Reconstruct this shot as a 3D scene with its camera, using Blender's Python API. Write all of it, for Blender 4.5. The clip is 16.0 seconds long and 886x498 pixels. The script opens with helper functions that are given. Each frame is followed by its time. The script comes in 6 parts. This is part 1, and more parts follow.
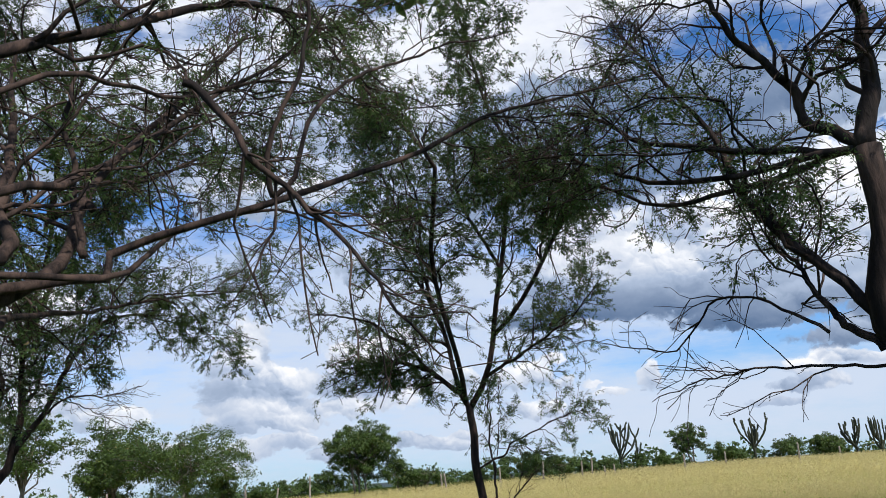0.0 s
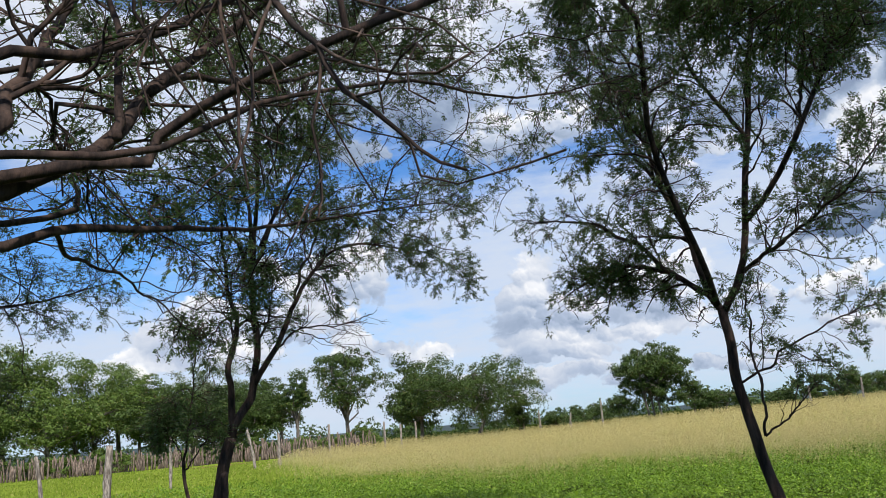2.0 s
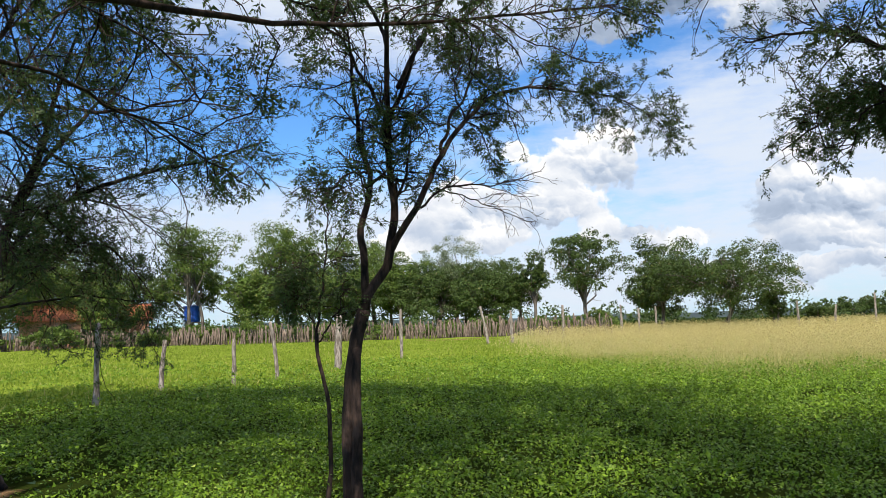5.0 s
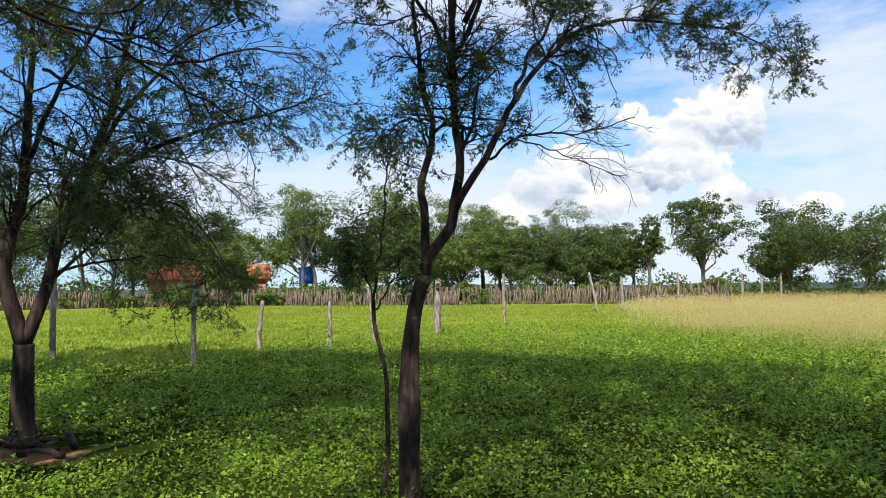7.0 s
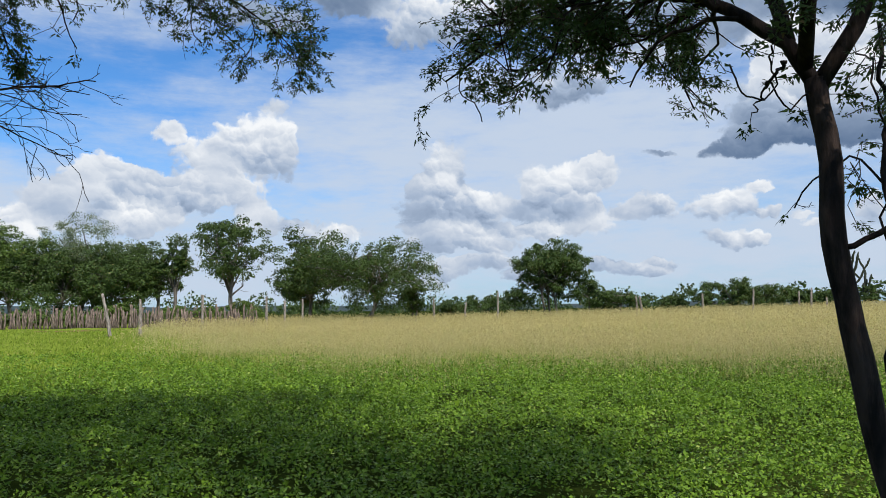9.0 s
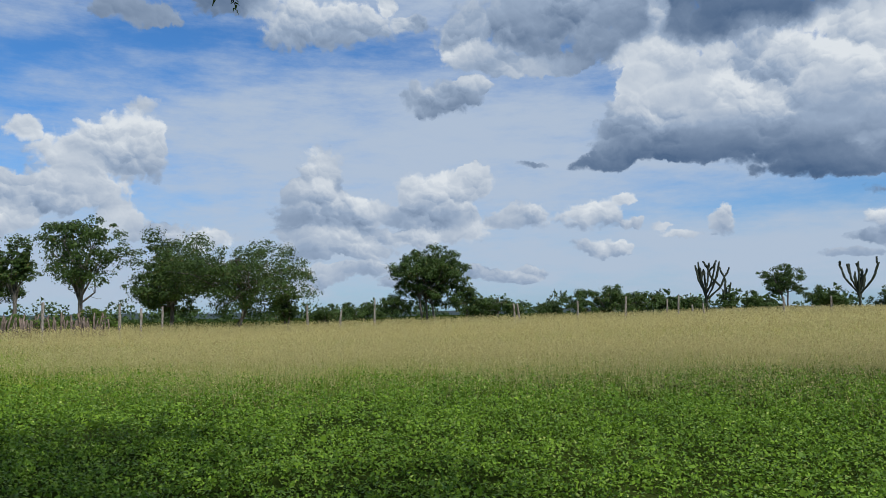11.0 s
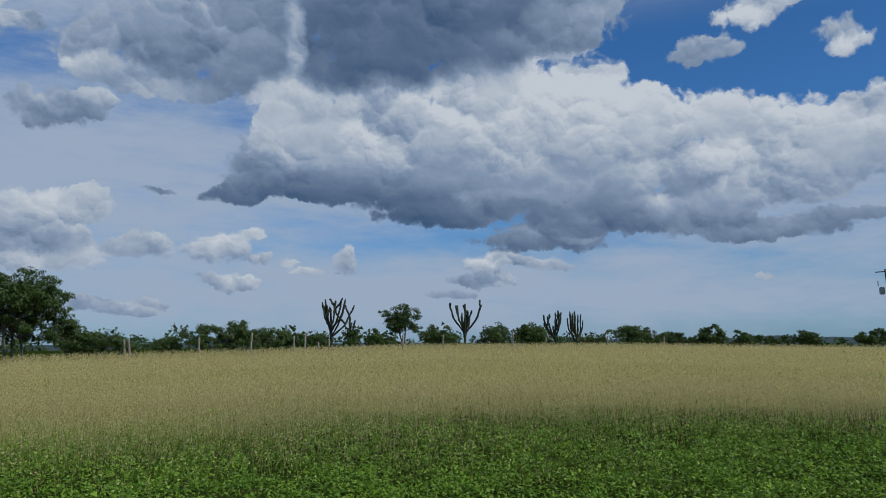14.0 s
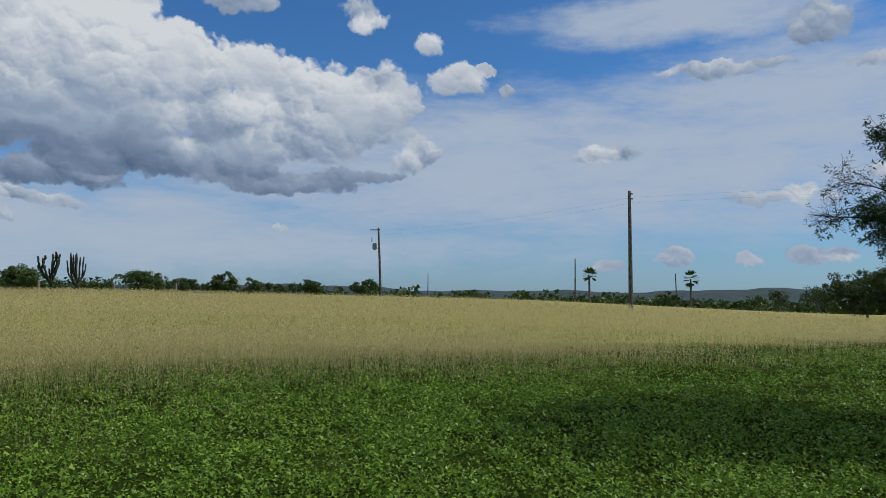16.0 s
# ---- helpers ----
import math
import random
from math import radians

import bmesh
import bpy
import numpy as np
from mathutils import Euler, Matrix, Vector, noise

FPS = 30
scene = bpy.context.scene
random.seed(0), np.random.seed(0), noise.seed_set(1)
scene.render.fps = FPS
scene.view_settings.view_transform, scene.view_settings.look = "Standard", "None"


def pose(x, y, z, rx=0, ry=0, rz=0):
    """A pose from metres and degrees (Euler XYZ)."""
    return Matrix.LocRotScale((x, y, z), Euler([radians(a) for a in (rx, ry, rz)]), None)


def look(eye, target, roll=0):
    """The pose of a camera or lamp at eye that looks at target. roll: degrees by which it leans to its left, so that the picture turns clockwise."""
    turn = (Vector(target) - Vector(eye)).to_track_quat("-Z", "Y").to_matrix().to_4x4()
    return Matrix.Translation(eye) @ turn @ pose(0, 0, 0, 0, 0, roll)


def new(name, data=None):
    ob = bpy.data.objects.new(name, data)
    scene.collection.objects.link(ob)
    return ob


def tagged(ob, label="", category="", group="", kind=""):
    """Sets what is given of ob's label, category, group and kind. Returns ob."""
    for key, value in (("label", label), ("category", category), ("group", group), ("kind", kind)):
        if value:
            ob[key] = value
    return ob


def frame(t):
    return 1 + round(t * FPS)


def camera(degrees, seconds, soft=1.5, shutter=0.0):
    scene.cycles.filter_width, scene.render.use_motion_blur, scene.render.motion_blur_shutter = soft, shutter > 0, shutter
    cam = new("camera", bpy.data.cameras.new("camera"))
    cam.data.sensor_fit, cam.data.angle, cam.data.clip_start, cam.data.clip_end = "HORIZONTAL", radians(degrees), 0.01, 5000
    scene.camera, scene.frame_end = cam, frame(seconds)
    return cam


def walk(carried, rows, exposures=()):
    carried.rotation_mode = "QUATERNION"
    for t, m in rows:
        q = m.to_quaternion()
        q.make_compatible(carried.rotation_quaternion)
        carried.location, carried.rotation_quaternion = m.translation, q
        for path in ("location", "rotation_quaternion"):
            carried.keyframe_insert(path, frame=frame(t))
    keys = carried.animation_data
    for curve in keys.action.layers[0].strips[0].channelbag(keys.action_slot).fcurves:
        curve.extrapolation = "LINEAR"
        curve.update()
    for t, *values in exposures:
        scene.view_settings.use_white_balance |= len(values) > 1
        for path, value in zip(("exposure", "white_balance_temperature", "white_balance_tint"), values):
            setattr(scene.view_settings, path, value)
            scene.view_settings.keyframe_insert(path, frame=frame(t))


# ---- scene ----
cam = camera(60.4, 16.0, soft=0.65)
PATH = [
    (0, (-0.877, -0.988, 2.041), (-0.119, 0.769, 2.620), -3.58),
    (0.5, (-0.638, -0.812, 2.049), (-0.179, 1.057, 2.592), -3.37),
    (1, (-0.517, -0.635, 2.022), (-0.217, 1.281, 2.512), -4.39),
    (1.5, (-0.382, -0.439, 2.013), (-0.199, 1.499, 2.473), -5.04),
    (2, (-0.173, -0.217, 1.986), (-0.112, 1.730, 2.437), -4.69),
    (2.5, (-0.000, -0.000, 2.004), (-0.024, 1.948, 2.455), -2.63),
    (3, (0.064, 0.286, 2.003), (-0.039, 2.230, 2.462), -2.24),
    (3.5, (0.166, 0.507, 1.973), (-0.008, 2.462, 2.358), -3.38),
    (4, (0.316, 0.756, 1.941), (-0.116, 2.687, 2.237), -2.78),
    (4.5, (0.356, 0.981, 1.906), (-0.184, 2.902, 2.042), -2.28),
    (5, (0.364, 1.216, 1.933), (-0.228, 3.117, 2.120), -1.81),
    (7.5, (0.454, 2.239, 1.957), (-0.437, 4.028, 2.037), -0.69),
    (8, (0.530, 2.572, 1.981), (0.115, 4.524, 2.104), -0.07),
    (8.5, (0.474, 2.943, 1.960), (0.369, 4.935, 2.098), 0.54),
    (9, (0.542, 3.279, 1.953), (0.829, 5.253, 2.101), -0.41),
    (9.5, (0.676, 3.617, 1.970), (1.045, 5.577, 2.127), -0.14),
    (10, (0.737, 4.018, 1.959), (1.207, 5.956, 2.107), 0.14),
    (12.5, (1.393, 6.277, 2.075), (2.128, 8.125, 2.286), -0.81),
    (13, (1.615, 6.588, 2.084), (2.469, 8.383, 2.304), 0.30),
    (13.5, (1.802, 6.996, 2.125), (2.886, 8.660, 2.363), 0.76),
    (14, (2.061, 7.209, 2.128), (3.468, 8.608, 2.377), -0.19),
    (14.5, (2.399, 7.354, 2.156), (4.096, 8.381, 2.417), 0.50),
    (15, (2.737, 7.487, 2.169), (4.612, 8.128, 2.438), 1.14),
    (15.5, (2.956, 7.494, 2.187), (4.879, 8.024, 2.332), 0.45),
    (16, (3.234, 7.361, 2.183), (5.201, 7.700, 2.297), 0.60),
]
walk(cam, [(t, look(eye, target, roll)) for t, eye, target, roll in PATH],
     exposures=[(0.0, 0.1, 6300, 10), (1.5, 0.1, 6400, 10), (4.0, 0.1, 6500, 10), (5.0, 0.3, 6750, 9), (7.5, 0.4, 6850, 9), (8.2, 0.12, 6400, 8), (9.0, -0.08, 6250, 8), (10.0, -0.24, 6150, 7),
                (12.5, -0.63, 5830, 6), (14.5, -0.82, 5750, 6), (16.0, -0.62, 6050, 7)])

# ---- daylight ----
SUN_AZ, SUN_EL = 166.0, 43.0   # degrees clockwise from +y, above the horizon
sun_dir = Vector((math.sin(radians(SUN_AZ)) * math.cos(radians(SUN_EL)),
                  math.cos(radians(SUN_AZ)) * math.cos(radians(SUN_EL)),
                  math.sin(radians(SUN_EL))))
sun = new("sun", bpy.data.lights.new("sun", "SUN"))
sun.data.energy, sun.data.angle, sun.data.color = 5.0, radians(0.6), (1.0, 0.95, 0.87)
sun.matrix_world = look(sun_dir * 300, (0, 0, 0))


class Nodes:
    """A small helper that adds nodes to a tree and links values or sockets into them."""

    def __init__(self, tree):
        self.tree = tree
        tree.nodes.clear()

    def add(self, kind, inputs=(), out=0, **props):
        node = self.tree.nodes.new(kind)
        for key, value in props.items():
            setattr(node, key, value)
        for key, value in (inputs.items() if isinstance(inputs, dict) else enumerate(inputs)):
            if value is None:
                continue
            if isinstance(value, bpy.types.NodeSocket):
                self.tree.links.new(value, node.inputs[key])
            else:
                node.inputs[key].default_value = value
        return node.outputs[out] if node.outputs else None

    def math(self, op, *values, clamp=False):
        return self.add("ShaderNodeMath", values, operation=op, use_clamp=clamp)

    def vec(self, op, *values, out=0):
        return self.add("ShaderNodeVectorMath", values, out=out, operation=op)

    def mix(self, fac, a, b):
        return self.add("ShaderNodeMix", {0: fac, 6: a, 7: b}, out=2, data_type="RGBA")

    def noise(self, vector, scale, detail=4.0, rough=0.55, out=0):
        return self.add("ShaderNodeTexNoise", {"Vector": vector, "Scale": scale, "Detail": detail, "Roughness": rough}, out=out)

    def remap(self, value, a, b, c=0.0, d=1.0, smooth=True):
        return self.add("ShaderNodeMapRange", {"Value": value, "From Min": a, "From Max": b, "To Min": c, "To Max": d},
                        interpolation_type="SMOOTHSTEP" if smooth else "LINEAR")


# Clouds: azimuth (clockwise from +y), elevation, half width, half height in degrees, whiteness of the top and of the base.
CLOUDS_AHEAD = [
    (-15.9, 9.2, 2.0, 1.31, 0.90, 0.75), (-14.5, 7.5, 3.7, 1.70, 0.88, 0.66), (-8.3, 10.8, 2.6, 2.41, 0.90, 0.50), (-4.7, 13.1, 2.0, 1.97, 0.85, 0.65),
    (-4.4, 10.7, 1.9, 1.92, 0.75, 0.42), (-10.0, 8.0, 5.0, 1.32, 0.86, 0.60), (-14.8, 6.0, 4.1, 0.91, 0.75, 0.55), (-5.5, 6.2, 1.7, 1.20, 0.85, 0.70),
    (-11.8, 12.4, 1.0, 0.83, 0.75, 0.70), (-0.8, 5.3, 3.6, 0.82, 0.76, 0.62), (-19.6, 7.4, 2.0, 1.51, 0.80, 0.60), (-21.6, 5.5, 3.1, 1.14, 0.75, 0.55),
    (-25.3, 4.6, 4.1, 0.98, 0.72, 0.60), (2.5, 3.1, 2.5, 0.67, 0.70, 0.60),
]
CLOUDS_BANK = [
    (8.3, 10.4, 1.9, 2.01, 0.72, 0.62), (7.8, 7.4, 3.1, 2.02, 0.62, 0.28), (11.1, 7.2, 2.6, 1.44, 0.90, 0.50), (7.5, 8.9, 2.1, 0.84, 0.82, 0.60),
    (17.7, 8.7, 3.5, 2.11, 0.90, 0.60), (16.7, 7.0, 3.2, 0.93, 0.60, 0.32), (19.9, 9.7, 1.5, 1.01, 0.85, 0.70), (7.5, 4.6, 2.6, 0.72, 0.60, 0.30),
    (11.8, 4.6, 2.2, 0.60, 0.70, 0.42), (7.9, 2.8, 3.0, 0.72, 0.75, 0.50), (11.8, 3.2, 2.2, 0.64, 0.66, 0.45), (10.0, 5.7, 4.7, 0.55, 0.70, 0.50),
    (19.8, 6.0, 1.9, 1.01, 0.86, 0.55), (16.0, 5.5, 2.6, 0.59, 0.76, 0.55),
]
CLOUDS_LOW = [
    (23.6, 6.8, 2.3, 0.92, 0.82, 0.52), (28.5, 7.1, 2.0, 1.39, 0.92, 0.52), (31.1, 8.2, 1.0, 0.52, 0.88, 0.75), (31.7, 6.3, 1.0, 0.48, 0.76, 0.60),
    (29.7, 4.5, 2.4, 0.61, 0.76, 0.48), (37.8, 6.4, 0.9, 1.09, 0.88, 0.58), (35.4, 5.4, 1.5, 0.32, 0.72, 0.50), (33.8, 6.0, 0.7, 0.36, 0.70, 0.60),
    (23.2, 2.7, 2.5, 0.59, 0.72, 0.50), (20.2, 3.0, 1.7, 0.42, 0.68, 0.50), (24.1, 10.9, 1.0, 0.29, 0.42, 0.38), (25.6, 10.9, 0.6, 0.29, 0.45, 0.40),
    (5.9, 1.7, 2.5, 0.42, 0.70, 0.55), (15.2, 2.2, 3.0, 0.42, 0.68, 0.55),
]
CLOUDS_UPPER = [
    (8.1, 21.1, 4.5, 1.76, 0.85, 0.35), (1.4, 22.1, 2.3, 1.11, 0.20, 0.12), (-4.9, 20.9, 2.8, 0.72, 0.38, 0.30), (13.0, 22.9, 0.6, 0.70, 0.62, 0.50),
    (14.9, 21.3, 1.1, 0.70, 0.62, 0.48), (19.1, 19.6, 2.6, 1.60, 0.85, 0.50), (22.5, 20.8, 3.7, 2.31, 0.62, 0.28), (28.3, 21.7, 4.6, 3.09, 0.50, 0.25),
    (25.2, 17.9, 3.1, 0.65, 0.68, 0.50), (17.4, 15.7, 3.1, 1.15, 0.55, 0.32), (20.1, 16.8, 1.3, 0.53, 0.78, 0.60), (33.3, 22.0, 0.7, 2.28, 0.95, 0.85),
    (-0.6, 24.2, 7.2, 1.46, 0.50, 0.30), (17.2, 25.7, 5.2, 1.57, 0.55, 0.35),
]
CLOUDS_DECK = [
    (42.4, 21.9, 8.7, 2.37, 0.13, 0.06), (36.9, 20.2, 3.8, 1.41, 0.13, 0.08), (50.9, 22.0, 4.5, 0.91, 0.34, 0.20), (43.3, 25.7, 12.9, 2.29, 0.20, 0.10),
    (30.5, 26.3, 5.3, 1.98, 0.45, 0.30),
]
GREAT_CLOUD = [
    (33.2, 17.6, 2.1, 1.56, 1.00, 0.80), (36.7, 16.0, 4.0, 2.23, 0.85, 0.62), (40.3, 17.6, 2.5, 1.64, 0.90, 0.66), (48.1, 17.9, 3.8, 2.34, 0.95, 0.80),
    (54.6, 18.6, 3.5, 2.29, 1.05, 0.90), (58.5, 17.8, 2.6, 2.06, 1.00, 0.80), (52.5, 14.8, 7.3, 2.33, 0.85, 0.66), (60.8, 15.4, 3.7, 2.50, 0.98, 0.76),
    (66.4, 15.7, 2.1, 1.90, 1.00, 0.80), (70.9, 15.3, 2.8, 1.80, 0.98, 0.76), (75.4, 14.6, 2.5, 1.77, 0.95, 0.70), (66.2, 11.8, 2.6, 1.59, 0.92, 0.48),
    (72.2, 12.3, 3.7, 1.64, 0.80, 0.52), (78.4, 10.6, 1.9, 1.36, 0.80, 0.50), (71.4, 10.3, 2.1, 0.91, 0.86, 0.42),
]
GREAT_CLOUD_BASE = [
    (31.1, 13.1, 2.1, 1.49, 0.50, 0.20), (29.9, 11.0, 1.8, 0.68, 0.18, 0.10), (34.9, 12.0, 4.3, 1.16, 0.20, 0.08), (40.4, 11.9, 5.9, 1.20, 0.30, 0.10),
    (43.5, 9.8, 4.0, 0.82, 0.14, 0.06), (36.6, 13.6, 1.7, 0.35, 0.80, 0.55), (52.6, 10.1, 6.4, 1.10, 0.34, 0.13), (59.5, 9.2, 5.2, 0.85, 0.34, 0.14),
    (50.4, 11.2, 3.8, 0.34, 0.66, 0.52), (53.1, 7.9, 5.1, 0.76, 0.32, 0.14), (68.0, 7.9, 5.4, 0.67, 0.38, 0.20), (73.4, 8.7, 3.2, 0.41, 0.45, 0.32),
    (55.2, 7.9, 1.7, 0.21, 0.66, 0.55), (62.1, 9.9, 2.6, 0.59, 0.75, 0.40),
]
CLOUDS_SMALL = [
    (68.2, 22.8, 2.9, 1.33, 0.92, 0.62), (72.5, 23.4, 2.4, 0.54, 0.90, 0.72), (64.9, 20.4, 2.6, 0.88, 0.60, 0.42), (55.8, 23.8, 3.8, 1.82, 0.60, 0.30),
    (74.3, 20.3, 2.0, 1.05, 0.88, 0.50), (78.9, 18.2, 1.1, 0.93, 0.85, 0.65), (81.2, 15.8, 2.2, 1.16, 0.95, 0.60), (83.6, 16.3, 0.7, 0.38, 0.76, 0.60),
    (84.9, 14.8, 0.7, 0.34, 0.55, 0.45), (48.9, 6.3, 2.4, 0.80, 0.90, 0.62), (48.1, 4.8, 2.6, 0.58, 0.56, 0.34), (52.7, 6.0, 2.5, 0.51, 0.78, 0.50),
    (45.7, 3.7, 1.7, 0.37, 0.56, 0.40), (68.2, 4.7, 0.7, 0.25, 0.72, 0.60),
]
CLOUDS_EAST = [
    (92.4, 10.0, 2.4, 0.82, 0.70, 0.45), (104.2, 6.8, 3.6, 0.54, 0.75, 0.42), (105.9, 7.6, 1.4, 0.38, 0.85, 0.65), (100.2, 15.8, 4.4, 0.53, 0.66, 0.50),
    (107.0, 18.0, 2.5, 1.37, 0.50, 0.30), (110.0, 15.6, 1.7, 0.50, 0.65, 0.50), (96.8, 2.5, 1.7, 0.65, 0.64, 0.52), (92.2, 2.2, 1.2, 0.46, 0.58, 0.50),
    (102.3, 2.7, 1.2, 0.43, 0.58, 0.50), (106.9, 2.8, 2.1, 0.53, 0.64, 0.52), (112.2, 8.2, 2.4, 0.75, 0.80, 0.50), (116.2, 13.0, 4.1, 1.46, 0.70, 0.45),
]
GREAT_CLOUD_MID = [
    (44.5, 13.6, 6.1, 1.83, 0.72, 0.42), (53.0, 12.5, 6.4, 1.68, 0.66, 0.36), (59.5, 12.2, 4.3, 1.77, 0.72, 0.40), (38.1, 14.4, 3.8, 1.76, 0.75, 0.45),
    (46.5, 15.5, 3.3, 1.71, 0.85, 0.65), (32.9, 14.6, 2.1, 1.69, 0.70, 0.50), (65.1, 9.5, 3.4, 1.27, 0.60, 0.30), (69.3, 13.3, 3.4, 1.66, 0.85, 0.60),
]
CLOUDS = [(a, e, w * 1.05, h * 1.1, top, 0.18 + 0.72 * base) for a, e, w, h, top, base in CLOUDS_AHEAD + CLOUDS_BANK + CLOUDS_LOW + CLOUDS_SMALL + CLOUDS_EAST]
CLOUDS += [(a, e, w * 1.2, h * 1.25, top, base) for a, e, w, h, top, base in CLOUDS_UPPER + CLOUDS_DECK + GREAT_CLOUD + GREAT_CLOUD_MID + GREAT_CLOUD_BASE]
VEIL = [(88.0, 9.4, 26.0, 4.8), (108.0, 13.0, 15.0, 4.0), (98.0, 19.5, 10.0, 1.6), (16.0, 12.0, 26.0, 6.0), (40.0, 4.0, 40.0, 3.0), (-30.0, 6.0, 26.0, 4.0),
        (15.0, 27.0, 20.0, 6.0), (-22.0, 24.0, 16.0, 5.0), (12.0, 6.0, 16.0, 5.0), (-10.0, 3.0, 30.0, 3.0)]

world = bpy.data.worlds.new("sky")
scene.world = world
world.use_nodes = True
n = Nodes(world.node_tree)
sky = n.add("ShaderNodeTexSky", sky_type="NISHITA", sun_disc=False, sun_elevation=radians(SUN_EL),
            sun_rotation=radians(SUN_AZ), altitude=400.0, air_density=1.0, dust_density=0.6, ozone_density=2.0)
way = n.add("ShaderNodeTexCoord", out=0)
parts = n.tree.nodes.new("ShaderNodeSeparateXYZ")
n.tree.links.new(way, parts.inputs[0])
azimuth = n.math("MULTIPLY", n.math("ARCTAN2", parts.outputs[0], parts.outputs[1]), 57.2958)
height = n.math("MULTIPLY", n.math("ARCSINE", parts.outputs[2]), 57.2958)
flat = n.add("ShaderNodeCombineXYZ", (azimuth, height, 0.0))
big = n.noise(flat, 0.16, 2.0, 0.5, out=1)
fine = n.noise(flat, 0.7, 5.0, 0.6, out=1)
warp = n.vec("ADD", n.vec("MULTIPLY", n.vec("SUBTRACT", big, (0.5, 0.5, 0.5)), (3.0, 1.8, 0.0)),
             n.vec("MULTIPLY", n.vec("SUBTRACT", fine, (0.5, 0.5, 0.5)), (1.5, 1.3, 0.0)))
bent = n.vec("ADD", flat, warp)


def blobs(point, rows):
    best = None
    for a, e, w, h in rows:
        v = n.vec("MULTIPLY_ADD", point, (1 / w, 1 / h, 0.0), (-a / w, -e / h, 0.0))
        d = n.vec("DOT_PRODUCT", v, v, out=1)
        best = d if best is None else n.math("MINIMUM", best, d)
    return n.math("SUBTRACT", 1.0, best)


def puffs(point, rows):
    """Fullness of all clouds together, and their mean whiteness."""
    full, near, white = 0.0, 0.05, 0.0
    for a, e, w, h, top, base in rows:
        v = n.vec("MULTIPLY_ADD", point, (1 / w, 1 / h, 0.0), (-a / w, -e / h, 1.0))
        weight = n.math("MAXIMUM", n.math("SUBTRACT", 2.6, n.vec("DOT_PRODUCT", v, v, out=1)), 0.0)
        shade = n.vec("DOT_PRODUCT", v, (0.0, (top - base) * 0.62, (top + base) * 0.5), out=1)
        strong = n.math("MULTIPLY", weight, weight)
        white = n.math("MULTIPLY_ADD", strong, shade, white)
        near = n.math("ADD", strong, near)
        full = n.math("ADD", weight, full)
    return full, n.math("MULTIPLY", n.math("DIVIDE", white, near), 0.97)


def billow(point, scale):
    """Rounded heads of cloud: how far from a head's middle, how high on it and how far to the sunny side."""
    node = n.tree.nodes.new("ShaderNodeTexVoronoi")
    node.voronoi_dimensions, node.feature = "2D", "SMOOTH_F1"
    node.inputs["Smoothness"].default_value = 0.55
    node.inputs["Scale"].default_value = scale
    n.tree.links.new(point, node.inputs["Vector"])
    off = n.vec("MULTIPLY", n.vec("SUBTRACT", point, node.outputs["Position"]), (scale, scale, 0.0))
    return node.outputs["Distance"], n.vec("DOT_PRODUCT", off, (0.30, 0.95, 0.0), out=1)


grain = n.noise(bent, 0.60, 6.0, 0.58)
soft_grain = n.noise(n.vec("MULTIPLY", flat, (0.45, 1.0, 1.0)), 0.36, 3.0, 0.5)
form_at = n.vec("ADD", n.vec("MULTIPLY", flat, (0.8, 1.0, 0.0)), n.vec("MULTIPLY", warp, (1.2, 1.2, 0.0)))
far_1, up_1 = billow(form_at, 0.30)
far_2, up_2 = billow(bent, 0.74)
far_3, up_3 = billow(bent, 2.1)
full, white = puffs(bent, CLOUDS)
heads = n.math("ADD", n.math("MULTIPLY", n.math("SUBTRACT", 0.42, far_1), 0.9), n.math("MULTIPLY", n.math("SUBTRACT", 0.42, far_2), 0.75))
thick = n.math("ADD", n.math("SUBTRACT", n.math("MINIMUM", full, 1.7), 0.72),
               n.math("ADD", n.math("MULTIPLY_ADD", n.math("SUBTRACT", 0.42, far_3), 0.35, heads), n.math("MULTIPLY", n.math("SUBTRACT", grain, 0.5), 1.3)))
cover = n.math("MULTIPLY", n.remap(thick, -0.16, 0.42), n.remap(full, 0.08, 0.40))
relief = n.math("MULTIPLY_ADD", up_1, 0.40, n.math("MULTIPLY_ADD", up_2, 0.22, n.math("MULTIPLY_ADD", up_3, 0.09, n.math("MULTIPLY", n.math("SUBTRACT", grain, 0.5), 0.20))))
relief = n.math("MULTIPLY", relief, n.remap(n.noise(flat, 0.21, 2.0, 0.5), 0.35, 0.62, 0.35, 1.15))
relief = n.math("MULTIPLY", relief, n.remap(white, 0.0, 0.65, 0.22, 1.0))
relief = n.math("ADD", relief, n.math("MULTIPLY", n.math("SUBTRACT", soft_grain, 0.5), n.remap(white, 0.0, 0.5, 0.2, 0.30)))
edge = n.math("MULTIPLY", n.remap(thick, 1.0, 0.1), 0.06)
bright = n.math("ADD", n.math("ADD", white, edge), relief, clamp=True)
cloud = n.mix(n.remap(bright, 0.0, 0.5, smooth=False), (0.098, 0.162, 0.285, 1), (0.43, 0.51, 0.65, 1))
cloud = n.mix(n.remap(bright, 0.5, 1.0, smooth=False), cloud, (1.0, 0.99, 0.99, 1))
